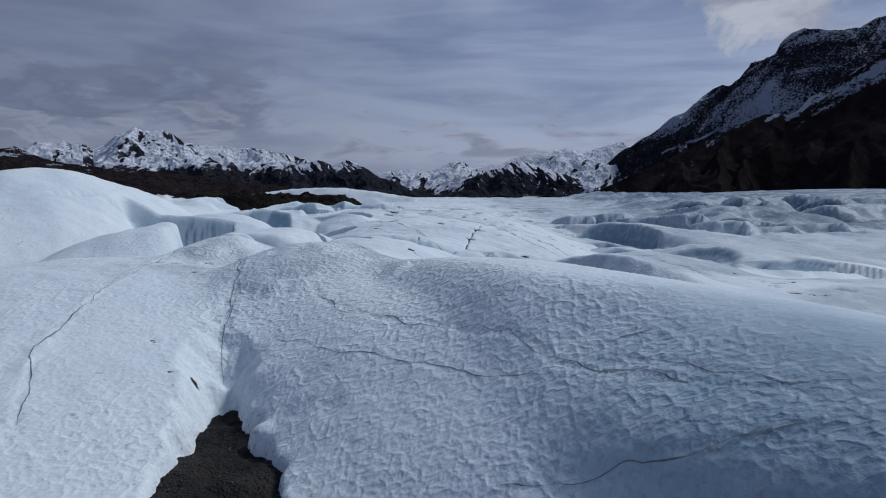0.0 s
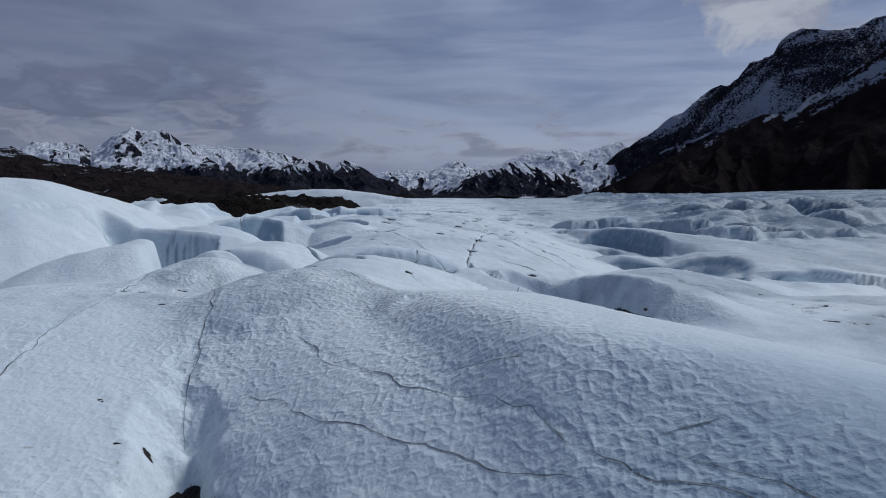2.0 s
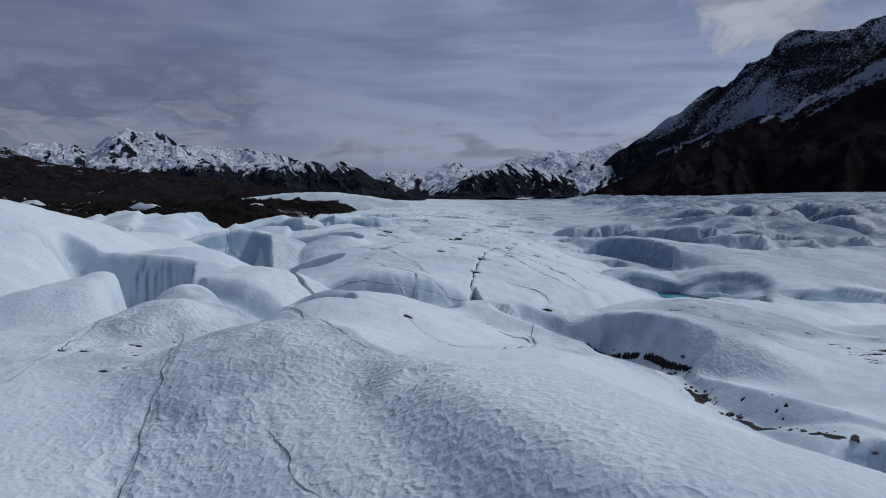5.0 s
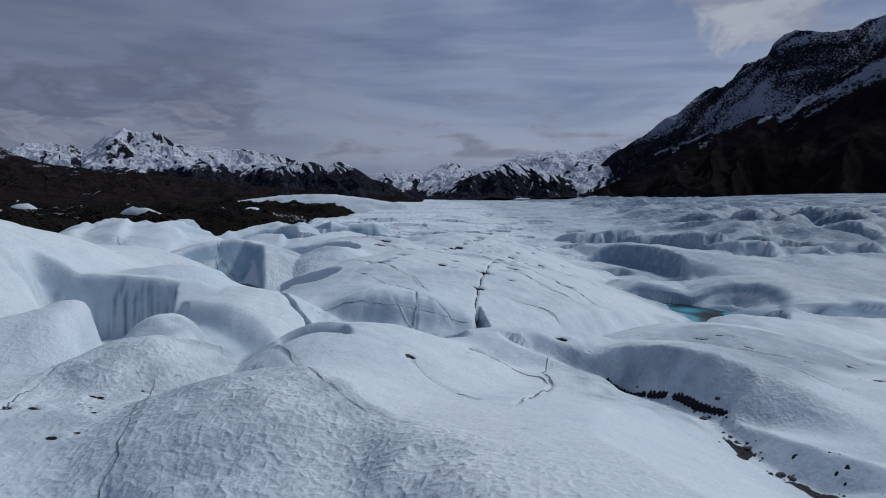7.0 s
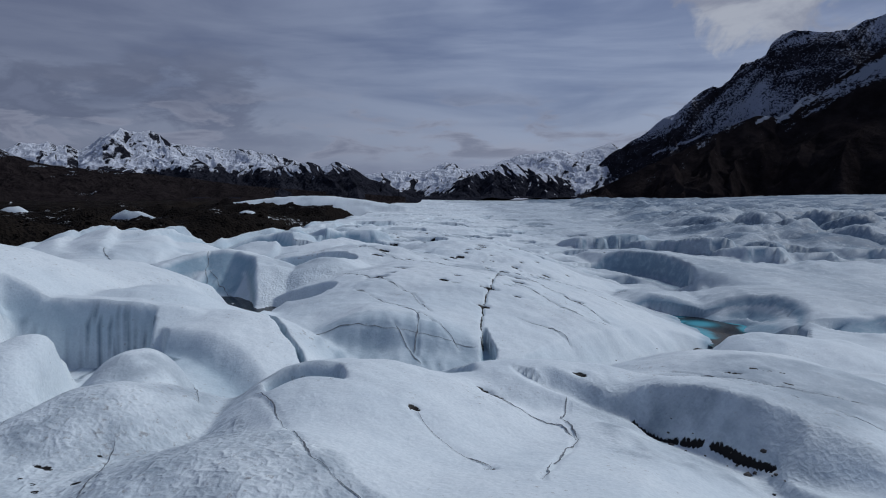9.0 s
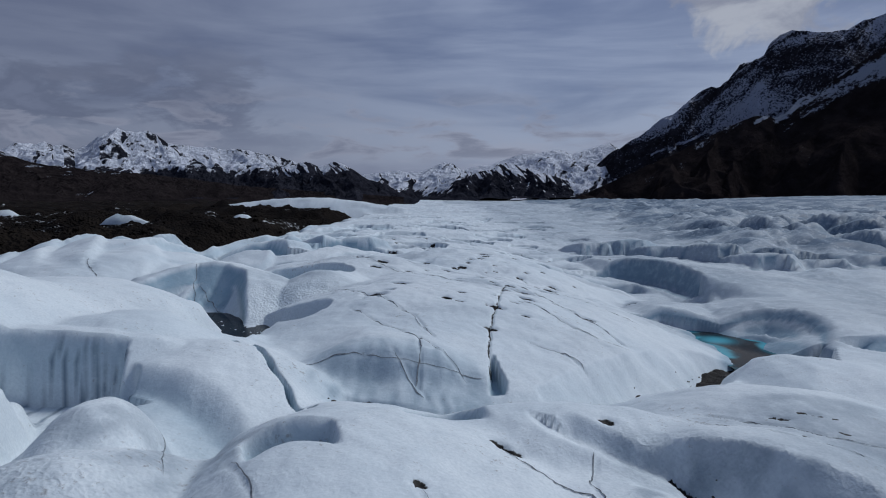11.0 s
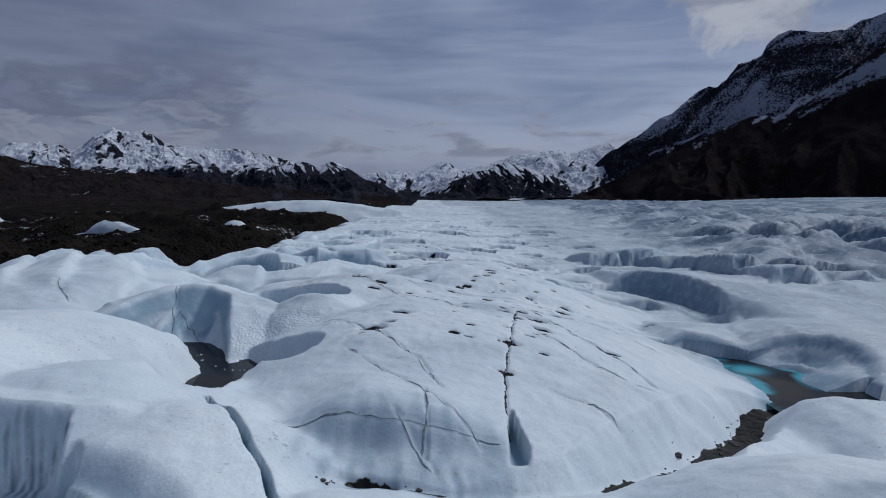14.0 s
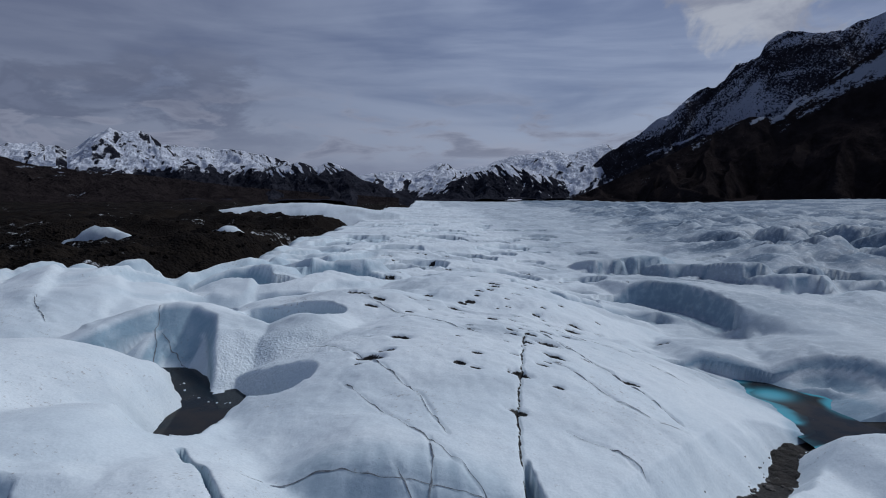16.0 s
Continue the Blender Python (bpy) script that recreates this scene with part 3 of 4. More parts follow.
def glacier(x, y):
    """Height of the ice, with fields for bare blue ice, dirt and sun cups, and some shade painted in as tone."""
    far = np.clip((y - 60) / 200, 0, 1)
    loose = 0.12 + 0.88 * np.maximum(step(66, 86, y), step(-18, -34, x))
    wx = x + loose * (1.1 * rough(x, y, 11, 21) + 0.45 * rough(x, y, 4.1, 22))
    wy = y + loose * (1.1 * rough(x, y, 11, 23) + 0.45 * rough(x, y, 4.1, 24))
    k = 0.45 + 0.25 * step(86, 62, y)
    heights = [dome(wx, wy, *values) for values in ICE_BACKS.values()]
    heights.append(floor_level(x, y))
    top = heights[0]
    for other in heights[1:]:
        top = np.maximum(top, other)
    total = sum(np.exp(np.maximum((other - top) / k, -30)) for other in heights)
    h = top + k * np.log(total)
    whole = h.copy()
    blue, dirt = np.zeros_like(h), np.zeros_like(h)

    # wall of the great mound above its gully
    h, d = gully(h, wx, wy, [(-36.5, 110.5), (-38, 111.6), (-46.5, 112), (-52, 109.5), (-57, 107)], [11.2, 10.5, 10.5, 12.5, 22], [2.4, 2.4, 2.4, 2.2, 0.6], [8.0, 8.0, 8.0, 5.0, 3.0], 0.9)
    wall = step(1.5, 3.0, whole - h) * step(7, 4.5, d)
    stain_shade = np.zeros_like(h)
    h, d = gully(h, wx, wy, [(-43, 109), (-38.5, 99), (-35.8, 92), (-33.5, 85)], [10.6, 10.8, 12.4, 15.8], [2.2, 1.3, 1.0, 0.3], 4.5, 1.7)
    # hollow with the dark bed in the foreground, and the draw above it
    shore = step(2, -8, x)
    rx, ry = x + shore * (0.55 * rough(x, y, 1.5, 25) + 0.5 * rough(x, y, 4.1, 22)), y + shore * 0.7 * rough(x, y, 1.3, 26)
    h, d = gully(h, rx, ry, [(-9, 18), (-10.4, 26), (-12.5, 33.9), (-14.4, 39.9), (-15.6, 44), (-16.5, 47), (-17.4, 49.4), (-19.2, 54.5), (-20.5, 62)], [6.4, 6.5, 6.6, 6.7, 6.9, 7.6, 12.1, 13.6, 16.4],
                 [4.0, 4.0, 3.9, 2.9, 1.7, 0.5, 0.2, 0.2, 0.2], [7.0, 7.0, 7.0, 7.0, 5.0, 2.0, 0.3, 0.2, 0.2], [2.0, 2.0, 2.0, 2.0, 2.0, 1.5, 0.3, 0.2, 0.2])
    h, d = gully(h, rx, ry, [(-9, 18), (-10.4, 26), (-12.5, 33.9), (-14.4, 39.9), (-15.6, 44), (-16.5, 47)], [8.5, 8.6, 8.7, 8.8, 9.0, 9.8], [3.7, 3.7, 3.6, 2.9, 1.8, 0.6], [0.40, 0.40, 0.45, 0.6, 1.0, 1.2], 9.0, 1.3)
    # channel along the right-hand hummock
    h, d = gully(h, wx, wy, [(10, 99), (17.3, 94), (24.6, 84.6), (23.8, 76.5), (26, 69), (31, 61), (42, 50)], [12.4, 9.7, 9.4, 9.1, 8.8, 8.4, 8.0], [0.3, 0.35, 0.4, 0.6, 0.8, 0.8], 0.42, [1.0, 1.5, 1.2, 0.8, 0.6, 0.6, 0.6])
    dirt = np.maximum(dirt, step(1.0, 0.2, d + 0.5 * rough(x, y, 0.9, 63)) * step(-0.2, 0.3, rough(x, y, 3.1, 61)) * step(84, 78, y))
    # outlet of the right-hand pool and the crease up to the split block
    h, d = gully(h, wx, wy, [(64, 167), (57, 164), (50, 159), (43, 149.6), (36.5, 141.8), (26, 132), (12, 121.5), (-2, 116), (-13, 117.5)],
                 [-0.6, -0.5, -0.1, 1.2, 2.4, 4.0, 6.6, 8.4, 9.2], [1.6, 1.6, 1.3, 0.8, 0.5], 1.1, 0.9)
    dirt = np.maximum(dirt, step(1.0, 0.3, d - 0.7 * step(14, 44, x) + 0.5 * rough(x, y, 2.6, 64) + 0.2 * rough(x, y, 0.8, 65)) * np.maximum(step(-0.3, 0.3, rough(x, y, 4.3, 62)), step(18, 30, x)) * step(-20, -12, x))
    # the two pools
    h, d = gully(h, wx, wy, [(61.5, 185.5), (66, 180.5), (67, 173), (63, 166)], [-1.2, -1.8, -1.8, -1.0], [2.4, 3.4, 3.4, 2.8], 0.85, 0.8)
    blue = np.maximum(blue, 0.8 * step(3.0, 0.6, h) * step(10, 7, d))
    h, d = gully(h, wx, wy, [(-47, 177), (-41.5, 167), (-36, 159.5), (-28.5, 156)], [7.0, 6.8, 6.8, 7.4], [1.6, 2.6, 3.2, 1.6], 1.3, 1.2)
    h, d = gully(h, wx, wy, [(-37, 161), (-38, 153), (-37.6, 148), (-33, 136)], [6.9, 6.9, 7.4, 9.5], [3.0, 3.2, 2.0, 0.4], 1.2, 1.4)
    whole = np.minimum(whole, h + 1.5 * step(125, 132, y))
    # long split between the block and the dome
    d, way, side = along(x + 0.35 * rough(x, y, 2.6, 71), y, (-29.9, 128.5), (-25.6, 121.5), (-23.4, 117.4), (-19.6, 112), (-15.2, 105))
    h = h - 2.6 * step(0.40, 0.18, d)
    blue = np.maximum(blue, step(0.5, 0.25, d))
    # wedge that opens at the foot of the crack over the dome
    open_ = 0.25 + 1.9 * np.clip((131.5 - y) / 7, 0, 1)
    wedge = step(-0.35, -0.1, x - 4.9 - 0.12 * (y - 128)) * step(open_, 0.8 * open_, x - 4.9 - 0.12 * (y - 128)) * step(132, 131, y) * step(121, 125, y)
    h = h - 2.6 * wedge
    blue = np.maximum(blue, 0.8 * wedge)

    # hollows melted into the fronts of the ice; blue is bare ice plus painted shade
    for values in (SCOOPS_NEAR, SCOOPS_FAR, POCKETS):
        for one in values:
            h, amount = scoop(h, wx, wy, *one)
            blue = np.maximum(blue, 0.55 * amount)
    bx, by = x + 0.8 * rough(x, y, 11, 21), y + 0.8 * rough(x, y, 11, 23)
    for number, one in enumerate(BOWLS):
        h, amount = bowl(h, bx, by, *one)
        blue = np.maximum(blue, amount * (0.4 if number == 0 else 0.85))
        whole = np.where(amount > 0, np.minimum(whole, h + 2.0), whole)
    # dark bands in the wall of the great mound, leaning
    across = x - 0.48 * (h - 16) + 0.15 * rough(x, h, 1.5, 66)
    for c, w in ((-37.6, 0.42), (-38.4, 0.25), (-39.1, 0.40), (-40.0, 0.25), (-40.8, 0.16), (-41.7, 0.3), (-42.9, 0.2), (-43.5, 0.12), (-44.4, 0.2), (-45.8, 0.42), (-46.7, 0.16), (-48.2, 0.2), (-49.6, 0.3), (-51.5, 0.2), (-53.5, 0.3), (-56, 0.2), (-58, 0.3)):
        stain_shade = np.maximum(stain_shade, wall * (0.85 if c > -46 else 0.5) * step(w, 0.4 * w, np.abs(across - c)))
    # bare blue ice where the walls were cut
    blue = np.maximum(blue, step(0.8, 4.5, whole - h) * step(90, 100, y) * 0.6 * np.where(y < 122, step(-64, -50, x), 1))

    # cracks
    for width, deep, dark, *line in CRACKS:
        part = around(x, y, line, 2)
        ex, ey = x[part], y[part]
        d, way, side = along(ex + 0.3 * rough(ex, ey, 2.2, 73), ey + 0.3 * rough(ex, ey, 2.2, 74), *line)
        cut = step(width, 0.25 * width, d)
        h[part] -= deep * cut
        if dark < 0.65:
            h[part] += 0.035 * np.where(side > 0, step(1.2, 0.1, d), 0)
        else:
            dirt[part] = np.maximum(dirt[part], dark * cut)
    # ledges where one layer of ice ends above another
    for lift, reach, *line in LEDGES:
        part = around(x, y, line, 8)
        ex, ey = x[part], y[part]
        d, way, side = along(ex + 0.5 * rough(ex, ey, 3.2, 75), ey, *line)
        h[part] += lift * np.where(side < 0, step(reach, 0, d), 0) * step(0, 0.08, way) * step(1, 0.92, way)
    # small pits melted in by dark grit
    for cx, cy, r in PITS:
        near = (np.abs(x - cx) < 5 * r + 2) & (np.abs(y - cy) < 5 * r + 2)
        ex, ey = x[near] - cx, y[near] - cy
        g = 1.5 * np.exp(-((ex / 1.7) ** 2 + (ey + 0.3 * ex) ** 2) / r ** 2) * (1 + 0.5 * rough(x[near], y[near], 0.7, 79))
        h[near] -= 0.8 * r * g
        dirt[near] = np.maximum(dirt[near], np.minimum(g, 1))
    murk = fractal(x, y, 20, 3, 77)
    stain_shade = np.maximum(stain_shade, step(70, 160, x - 0.12 * (y - 300)) * step(270, 330, y) * (0.7 + 0.6 * step(-0.5, 0.8, murk)))
    # these two tone the right-hand sheets down, as shade put into the colour
    stain_shade = np.maximum(stain_shade, 0.55 * step(44, 80, x) * step(165, 185, y) * (0.6 + 0.4 * step(-0.5, 0.6, murk)))
    stain_shade = np.maximum(stain_shade, 0.55 * step(-0.6, 0.7, fractal(x * 0.6, y, 9, 3, 78)) * step(16, 36, x) * step(140, 100, y))
    stain_shade = np.maximum(stain_shade, 0.35 * step(0.0, 0.9, fractal(x * 0.5, y, 14, 3, 76)) * step(110, 180, y))
    stain_shade = np.maximum(stain_shade, 0.45 * step(-0.5, 0.7, fractal(x, y, 3.2, 4, 75)) * step(-40, -31, x) * step(-8, -20, x) * step(104, 92, y) * step(56, 72, y))
    # broken steps along the top of the block beside the rubble, and on the far left shore
    tread = (x + 0.35 * y + 5 * rough(x, y, 17, 86)) / 15
    edge_ = tread - np.floor(tread)
    h = h + (1.5 * np.where(edge_ < 0.9, edge_ / 0.9, (1 - edge_) / 0.1) - 0.7) * step(-66, -80, x) * step(196, 214, y) * step(275, 255, y)
    tread = (0.8 * x - 0.6 * y + 8 * rough(x, y, 23, 87) + 3 * rough(x, y, 8, 88)) / 17
    edge_ = tread - np.floor(tread)
    broken = step(-8, -30, x + 0.06 * (y - 300)) * step(205, 240, y) * step(520, 400, y) * (0.5 + 0.5 * rough(x, y, 40, 89))
    lift_ = np.where(edge_ < 0.86, edge_ / 0.86, (1 - edge_) / 0.14)
    h = h + (4.2 * lift_ - 2.0) * broken
    blue = np.maximum(blue, 0.6 * broken * step(0.84, 0.9, edge_))
    # uneven surface
    h = h + 0.30 * fractal(x, y, 7.5, 3, 31) * (0.5 + far) * (1 - 0.7 * step(75, 55, y)) + (0.02 + 0.05 * loose) * fractal(x, y, 1.6, 2, 41)
    calm = 1 - 0.8 * np.clip(blue / 0.5, 0, 1) * step(150, 200, y)
    wilder = step(205, 280, y) + step(-30, -50, x) * step(165, 180, y) * step(280, 205, y)
    h = h - (0.055 * loose + 0.12 * wilder + 0.4 * step(90, 170, x) * step(270, 330, y)) * calm * np.abs(fractal(x, y, 6.0, 4, 33, 0.6)) - calm * (0.35 + 0.6 * step(60, 160, x)) * step(240, 320, y) * np.abs(fractal(x, y, 15, 3, 35))
    # front face of the great dome darkened bluer for its shade, with runnels
    front = step(-23, -15, x) * step(6, 2, x + 0.15 * (y - 122)) * step(131, 125, y + 0.12 * x) * step(112, 116, y)
    runnel = 0.5 + 0.5 * rough(x + 0.4 * rough(x, y, 3, 67), 0.22 * y, 0.9, 68)
    blue = np.maximum(blue, front * (0.28 + 0.25 * runnel))
    stain_shade = np.maximum(stain_shade, 0.35 * front * runnel)
    h = h - 0.10 * front * runnel
    flank = step(13, 6, np.hypot((x + 29) / 1.5, y - 171))
    slope_side = step(16, 3, np.abs(((x - 4.7) * 0.902 + (y - 45) * 0.432) + 8)) * step(88, 66, y)
    tilt = (x + 11) * 0.76 + (y - 74) * 0.65 + 0.6 * rough(x, y, 3.0, 55)
    face = np.maximum(step(0.5, -0.5, tilt), step(62, 54, y))
    hummock = step(8, 14, x) * step(36, 30, x) * step(78, 82, y) * step(101, 97, y) * step(2, -1, (x - 24.5) * 0.73 + (y - 92) * 0.68)
    rough_ground = step(-60, -30, x) * step(104, 84, y) * step(20, 6, x)
    cups = np.clip((slope_side + 0.45 * rough_ground) * (0.15 + 0.85 * face) + 0.9 * flank + 0.6 * hummock, 0, 1) * (0.75 + 0.35 * rough(x, y, 9, 53))
    h = h + cups * 0.035 * rough(x, y, 0.85, 51)
    # lower right of the near ridge: blue ice, with shade painted in as grey
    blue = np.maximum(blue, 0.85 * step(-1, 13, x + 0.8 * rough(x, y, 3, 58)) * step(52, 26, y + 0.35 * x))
    stain_shade = np.maximum(stain_shade, 0.42 * step(3, 14, x + 0.8 * rough(x, y, 3, 58)) * step(47, 24, y + 0.35 * x))
    grain = 0.5 + 0.5 * fractal(x, y, 2.2, 3, 57)
    stain_shade = np.maximum(stain_shade, 0.5 * grain * face * step(-26, -21, x) * step(52, 66, y) * step(0, -6, x))
    stain_shade = np.maximum(stain_shade, 0.55 * grain * hummock)
    return h, blue, dirt, cups, stain_shade


def spread(start, stop, first, growth):
    """Steps that widen with the distance from the start."""
    out, gap = [], first
    at = start
    while at < stop:
        at += max(first, growth * (at - start + first / growth))
        out.append(at)
    return out


side = np.array(spread(28, 2200, 0.25, 0.013))
cols = np.concatenate([-side[::-1], np.arange(-28, 28.01, 0.25), side])
rows = np.concatenate([np.linspace(-150, 14, 40), np.arange(14.5, 84, 0.25), np.arange(84, 190, 0.33), np.array(spread(190, 1400, 0.33, 0.0085)), np.linspace(1450, 4300, 16)])
gx, gy = np.meshgrid(cols, rows)
gz, blue, dirt, cups, stain_shade = glacier(gx, gy)
ground = sheet("ground", gx, gy, gz, ICE, (("blue", blue), ("dirt", dirt), ("cups", cups), ("stain_shade", stain_shade)))
tagged(ground, "rolling white and pale blue glacier ice with dirt-filled cracks", "glacier", kind="structure")


def on_ice(x, y):
    """Height of the ice sheet itself, between its corners."""
    i, j = np.clip(np.searchsorted(rows, y) - 1, 0, len(rows) - 2), np.clip(np.searchsorted(cols, x) - 1, 0, len(cols) - 2)
    u, v = (x - cols[j]) / (cols[j + 1] - cols[j]), (y - rows[i]) / (rows[i + 1] - rows[i])
    return (gz[i, j] * (1 - u) + gz[i, j + 1] * u) * (1 - v) + (gz[i + 1, j] * (1 - u) + gz[i + 1, j + 1] * u) * v


# thin dark ribbons laid over the ice, standing for shadow lines of cracks
for number, (width, deep, dark, *line) in enumerate([one for one in CRACKS if one[2] < 0.65]):
    line = np.array(line, float)
    runs = np.concatenate([[0], np.cumsum(np.hypot(*np.diff(line, axis=0).T))])
    reach = line[:, 1].mean()
    gap = 0.16 if reach < 70 else 0.3
    at = np.arange(0, runs[-1], gap)
    px_, py_ = np.interp(at, runs, line[:, 0]), np.interp(at, runs, line[:, 1])
    px_, py_ = px_ + 0.3 * rough(px_, py_, 2.2, 73) + 0.08 * rough(px_, py_, 0.6, 83), py_ + 0.3 * rough(px_, py_, 2.2, 74)
    tx, ty = np.gradient(px_), np.gradient(py_)
    size = np.hypot(tx, ty)
    half = (0.026 + 0.00032 * np.maximum(reach - 35, 0)) * (1.0 + 0.8 * rough(at, at * 0 + number, 1.7, 85)) * step(0, 2, at) * step(runs[-1], runs[-1] - 2, at)
    xs = np.stack([px_ - half * ty / size, px_, px_ + half * ty / size])
    ys = np.stack([py_ + half * tx / size, py_, py_ - half * tx / size])
    zs = on_ice(xs, ys) + 0.02 + 0.0004 * reach
    seam = sheet("crack", xs, ys, zs, SEAM)
    tagged(seam, "thin dark crack line running over the glacier ice", "crack", "cracks in the ice", kind="structure")

# dark beds
def bed(name, x0, x1, y0, y1, level, mat, label, category, size, relief=0.0, shore=None, turn=0.0):
    xs, ys = np.meshgrid(np.linspace(x0, x1, size), np.linspace(y0, y1, size))
    zs = level + relief * fractal(xs, ys, 2.2, 5, 81, 0.6) + turn * (ys - y0)
    fields = [] if shore is None else [("shore", shore(xs, ys))]
    return tagged(sheet(name, xs, ys, zs, mat, fields), label, category, kind="structure")


bed("gravel_bed", -19.5, -1, 14, 48, 7.35, GRAVEL, "dark wet gravel bed in a hollow of the ice", "gravel", 240, 0.22, turn=0.012)
bed("silt_bed", 26, 53, 136, 163, 0.3, GRAVEL, "brown silt and gravel along a meltwater outlet", "silt", 160, 0.2, turn=-0.004)
bed("water", 55, 82, 154, 202, 0.45, WATER, "still dark meltwater pool with a turquoise rim", "water", 120,
    shore=lambda x, y: np.maximum(step(1.2, 0.1, 0.45 - glacier(x, y)[0]) * step(-0.5, 0.5, rough(x, y, 6, 99)) * 0.9, np.exp(-((x - 62) ** 2 + (y - 186) ** 2) / 16)))
bed("stream", -54, -20, 140, 180, 8.45, WATER, "dark meltwater stream between ice walls", "water", 100,
    shore=lambda x, y: np.zeros_like(x))


# ---- rubble of the moraine ----
def moraine(x, y):
    inside = step(-74, -100, x + 9 * rough(x, y, 45, 91) + 4 * rough(x, y, 13, 93)) * step(232, 262, y + 5 * rough(x, y, 17, 92))
    h = 2 + inside * (11.0 + 7.0 * fractal(x, y, 42, 7, 95, 0.56) + 3.5 * np.exp(-((x + 135) / 40) ** 2 - ((y - 300) / 45) ** 2))
    return h + 10 * step(-300, -900, x) * step(300, 700, y) - 45 * step(650, 1250, y + 60 * rough(x, y, 120, 98))


mx = np.concatenate([-np.array(spread(130, 2200, 1.1, 0.016))[::-1], np.arange(-130, -62, 1.1)])
my = np.concatenate([np.arange(222, 300, 1.0), np.array(spread(300, 3000, 1.0, 0.013))])
mx, my = np.meshgrid(mx, my)
mz = moraine(mx, my)
snow = 0.75 * np.exp(-((mx + 152) / 14) ** 2 - ((my - 380) / 5) ** 2) + 0.75 * np.exp(-((mx + 112) / 8) ** 2 - ((my - 400) / 6) ** 2) + 0.36 * step(0.1, 0.8, fractal(mx, my, 24, 3, 97))
tagged(sheet("moraine", mx, my, mz, MORAINE, (("snow", snow),)), "dark brown rubble moraine with scattered snow patches", "moraine", kind="structure")


# ---- mountains ----
def peak(px, py, dist):
    """A point of a range from its bearing and rise, seen from where the walk starts."""
    tilt = radians(90 - 84.637)
    u, v = (px - 784) / 1129, (441 - py) / 1129
    ahead = math.cos(tilt) + v * math.sin(tilt)
    return u / ahead * dist, dist, 24 + (v * math.cos(tilt) - math.sin(tilt)) / ahead * dist


def ridge(x, y, points, flank):
    """Height of a ridge through the points, falling away on both sides by flank metres a metre."""
    out = np.full(np.shape(x), -1e4)
    for (ax, ay, az), (bx, by, bz) in zip(points, points[1:]):
        dx, dy = bx - ax, by - ay
        t = np.clip(((x - ax) * dx + (y - ay) * dy) / max(dx * dx + dy * dy, 1e-6), 0, 1)
        d = np.hypot(x - ax - t * dx, y - ay - t * dy)
        out = np.maximum(out, az + (bz - az) * t - flank * d)
    return out


def mountain(name, crest, depth, label, mat, snowline, soft, seed, spurs=12, flank=0.75, fine=0.07, jag=5.0, bare=0.5, thin=0.3, lean=0.0, dip=60.0, most=0.32, facing=0.3, toe=-20.0, cols=700, rows=170, extra=(), gullies=()):
    """A range. crest: bearing, rise and distance of points on its ridge line; spurs run down from it towards the valley, with smaller ones on
    both sides; extra: more ridge lines; gullies: lines that hold snow, with their half width."""
    line = [peak(*p) for p in crest]
    rng = random.Random(seed)
    bearing = np.array([p[0] / p[1] for p in line])
    far_off, tops = np.array([p[1] for p in line]), np.array([p[2] for p in line])
    at = np.linspace(bearing[0], bearing[-1], cols)
    d0 = np.interp(at, bearing, far_off)
    run = np.concatenate([np.linspace(0, 0.5, rows // 3, endpoint=False), np.linspace(0.5, 1, rows - rows // 3), 1 + np.linspace(0.03, 0.35, 10)])
    bb, rr = np.meshgrid(at, run)
    y = np.meshgrid(d0, run)[0] - depth * (1 - rr)
    x = bb * y
    size = np.ptp(tops) + 1.0
    wx = x + 0.10 * size * fractal(x, y, 0.5 * size, 4, seed + 3)
    wy = y + 0.10 * size * fractal(x, y, 0.5 * size, 4, seed + 4)
    calm = np.minimum(1, 5 * np.abs(1 - rr))
    wx, wy = x + (wx - x) * calm, y + (wy - y) * calm
    z = ridge(wx, wy, line, 0.9 * flank)
    for k in range(spurs):
        b0 = bearing[0] + (bearing[-1] - bearing[0]) * (k + rng.uniform(0.2, 0.8)) / spurs
        dist, top = float(np.interp(b0, bearing, far_off)), float(np.interp(b0, bearing, tops))
        swing = (lean + rng.uniform(-0.35, 0.35)) * depth
        reach = depth * rng.uniform(0.65, 1.0)
        points = []
        for j in range(6):
            u = j / 5
            drop = (1 - u) ** rng.uniform(1.0, 1.5)
            points.append((b0 * dist + swing * u + rng.uniform(-0.04, 0.04) * depth * u, dist - reach * u, toe + (top - toe) * drop * (1 if j else 0.985)))
        z = np.maximum(z, ridge(wx, wy, points, flank * rng.uniform(0.85, 1.2)))
        for j in (1, 2, 3):
            for way in (-1, 1):
                px_, py_, pz_ = points[j]
                arm = (pz_ - toe) * rng.uniform(0.7, 1.2)
                end = (px_ + way * arm * 0.8, py_ - arm * 0.7, pz_ - 0.62 * arm)
                z = np.maximum(z, ridge(wx, wy, [(px_, py_, pz_ - 0.01 * size), end], flank * 1.35))
    for points in extra:
        z = np.maximum(z, ridge(wx, wy, [peak(*p) for p in points], flank))
    z = np.maximum(z, toe + 0.02 * size * fractal(x, y, 0.4 * size, 4, seed + 8))
    z = np.minimum(z, np.meshgrid(np.interp(at, bearing, tops), run)[0] - np.where(rr < 1, 0.3 * depth * (1 - rr), 0))
    slope_x = np.gradient(z, axis=1) / np.gradient(x, axis=1)
    slope_y = np.gradient(z, axis=0) / np.gradient(y, axis=0)
    grade = np.hypot(slope_x, slope_y)
    broken = np.abs(fractal(x + 0.6 * (wx - x), y + 0.6 * (wy - y), 0.36 * size, 6, seed, 0.52))
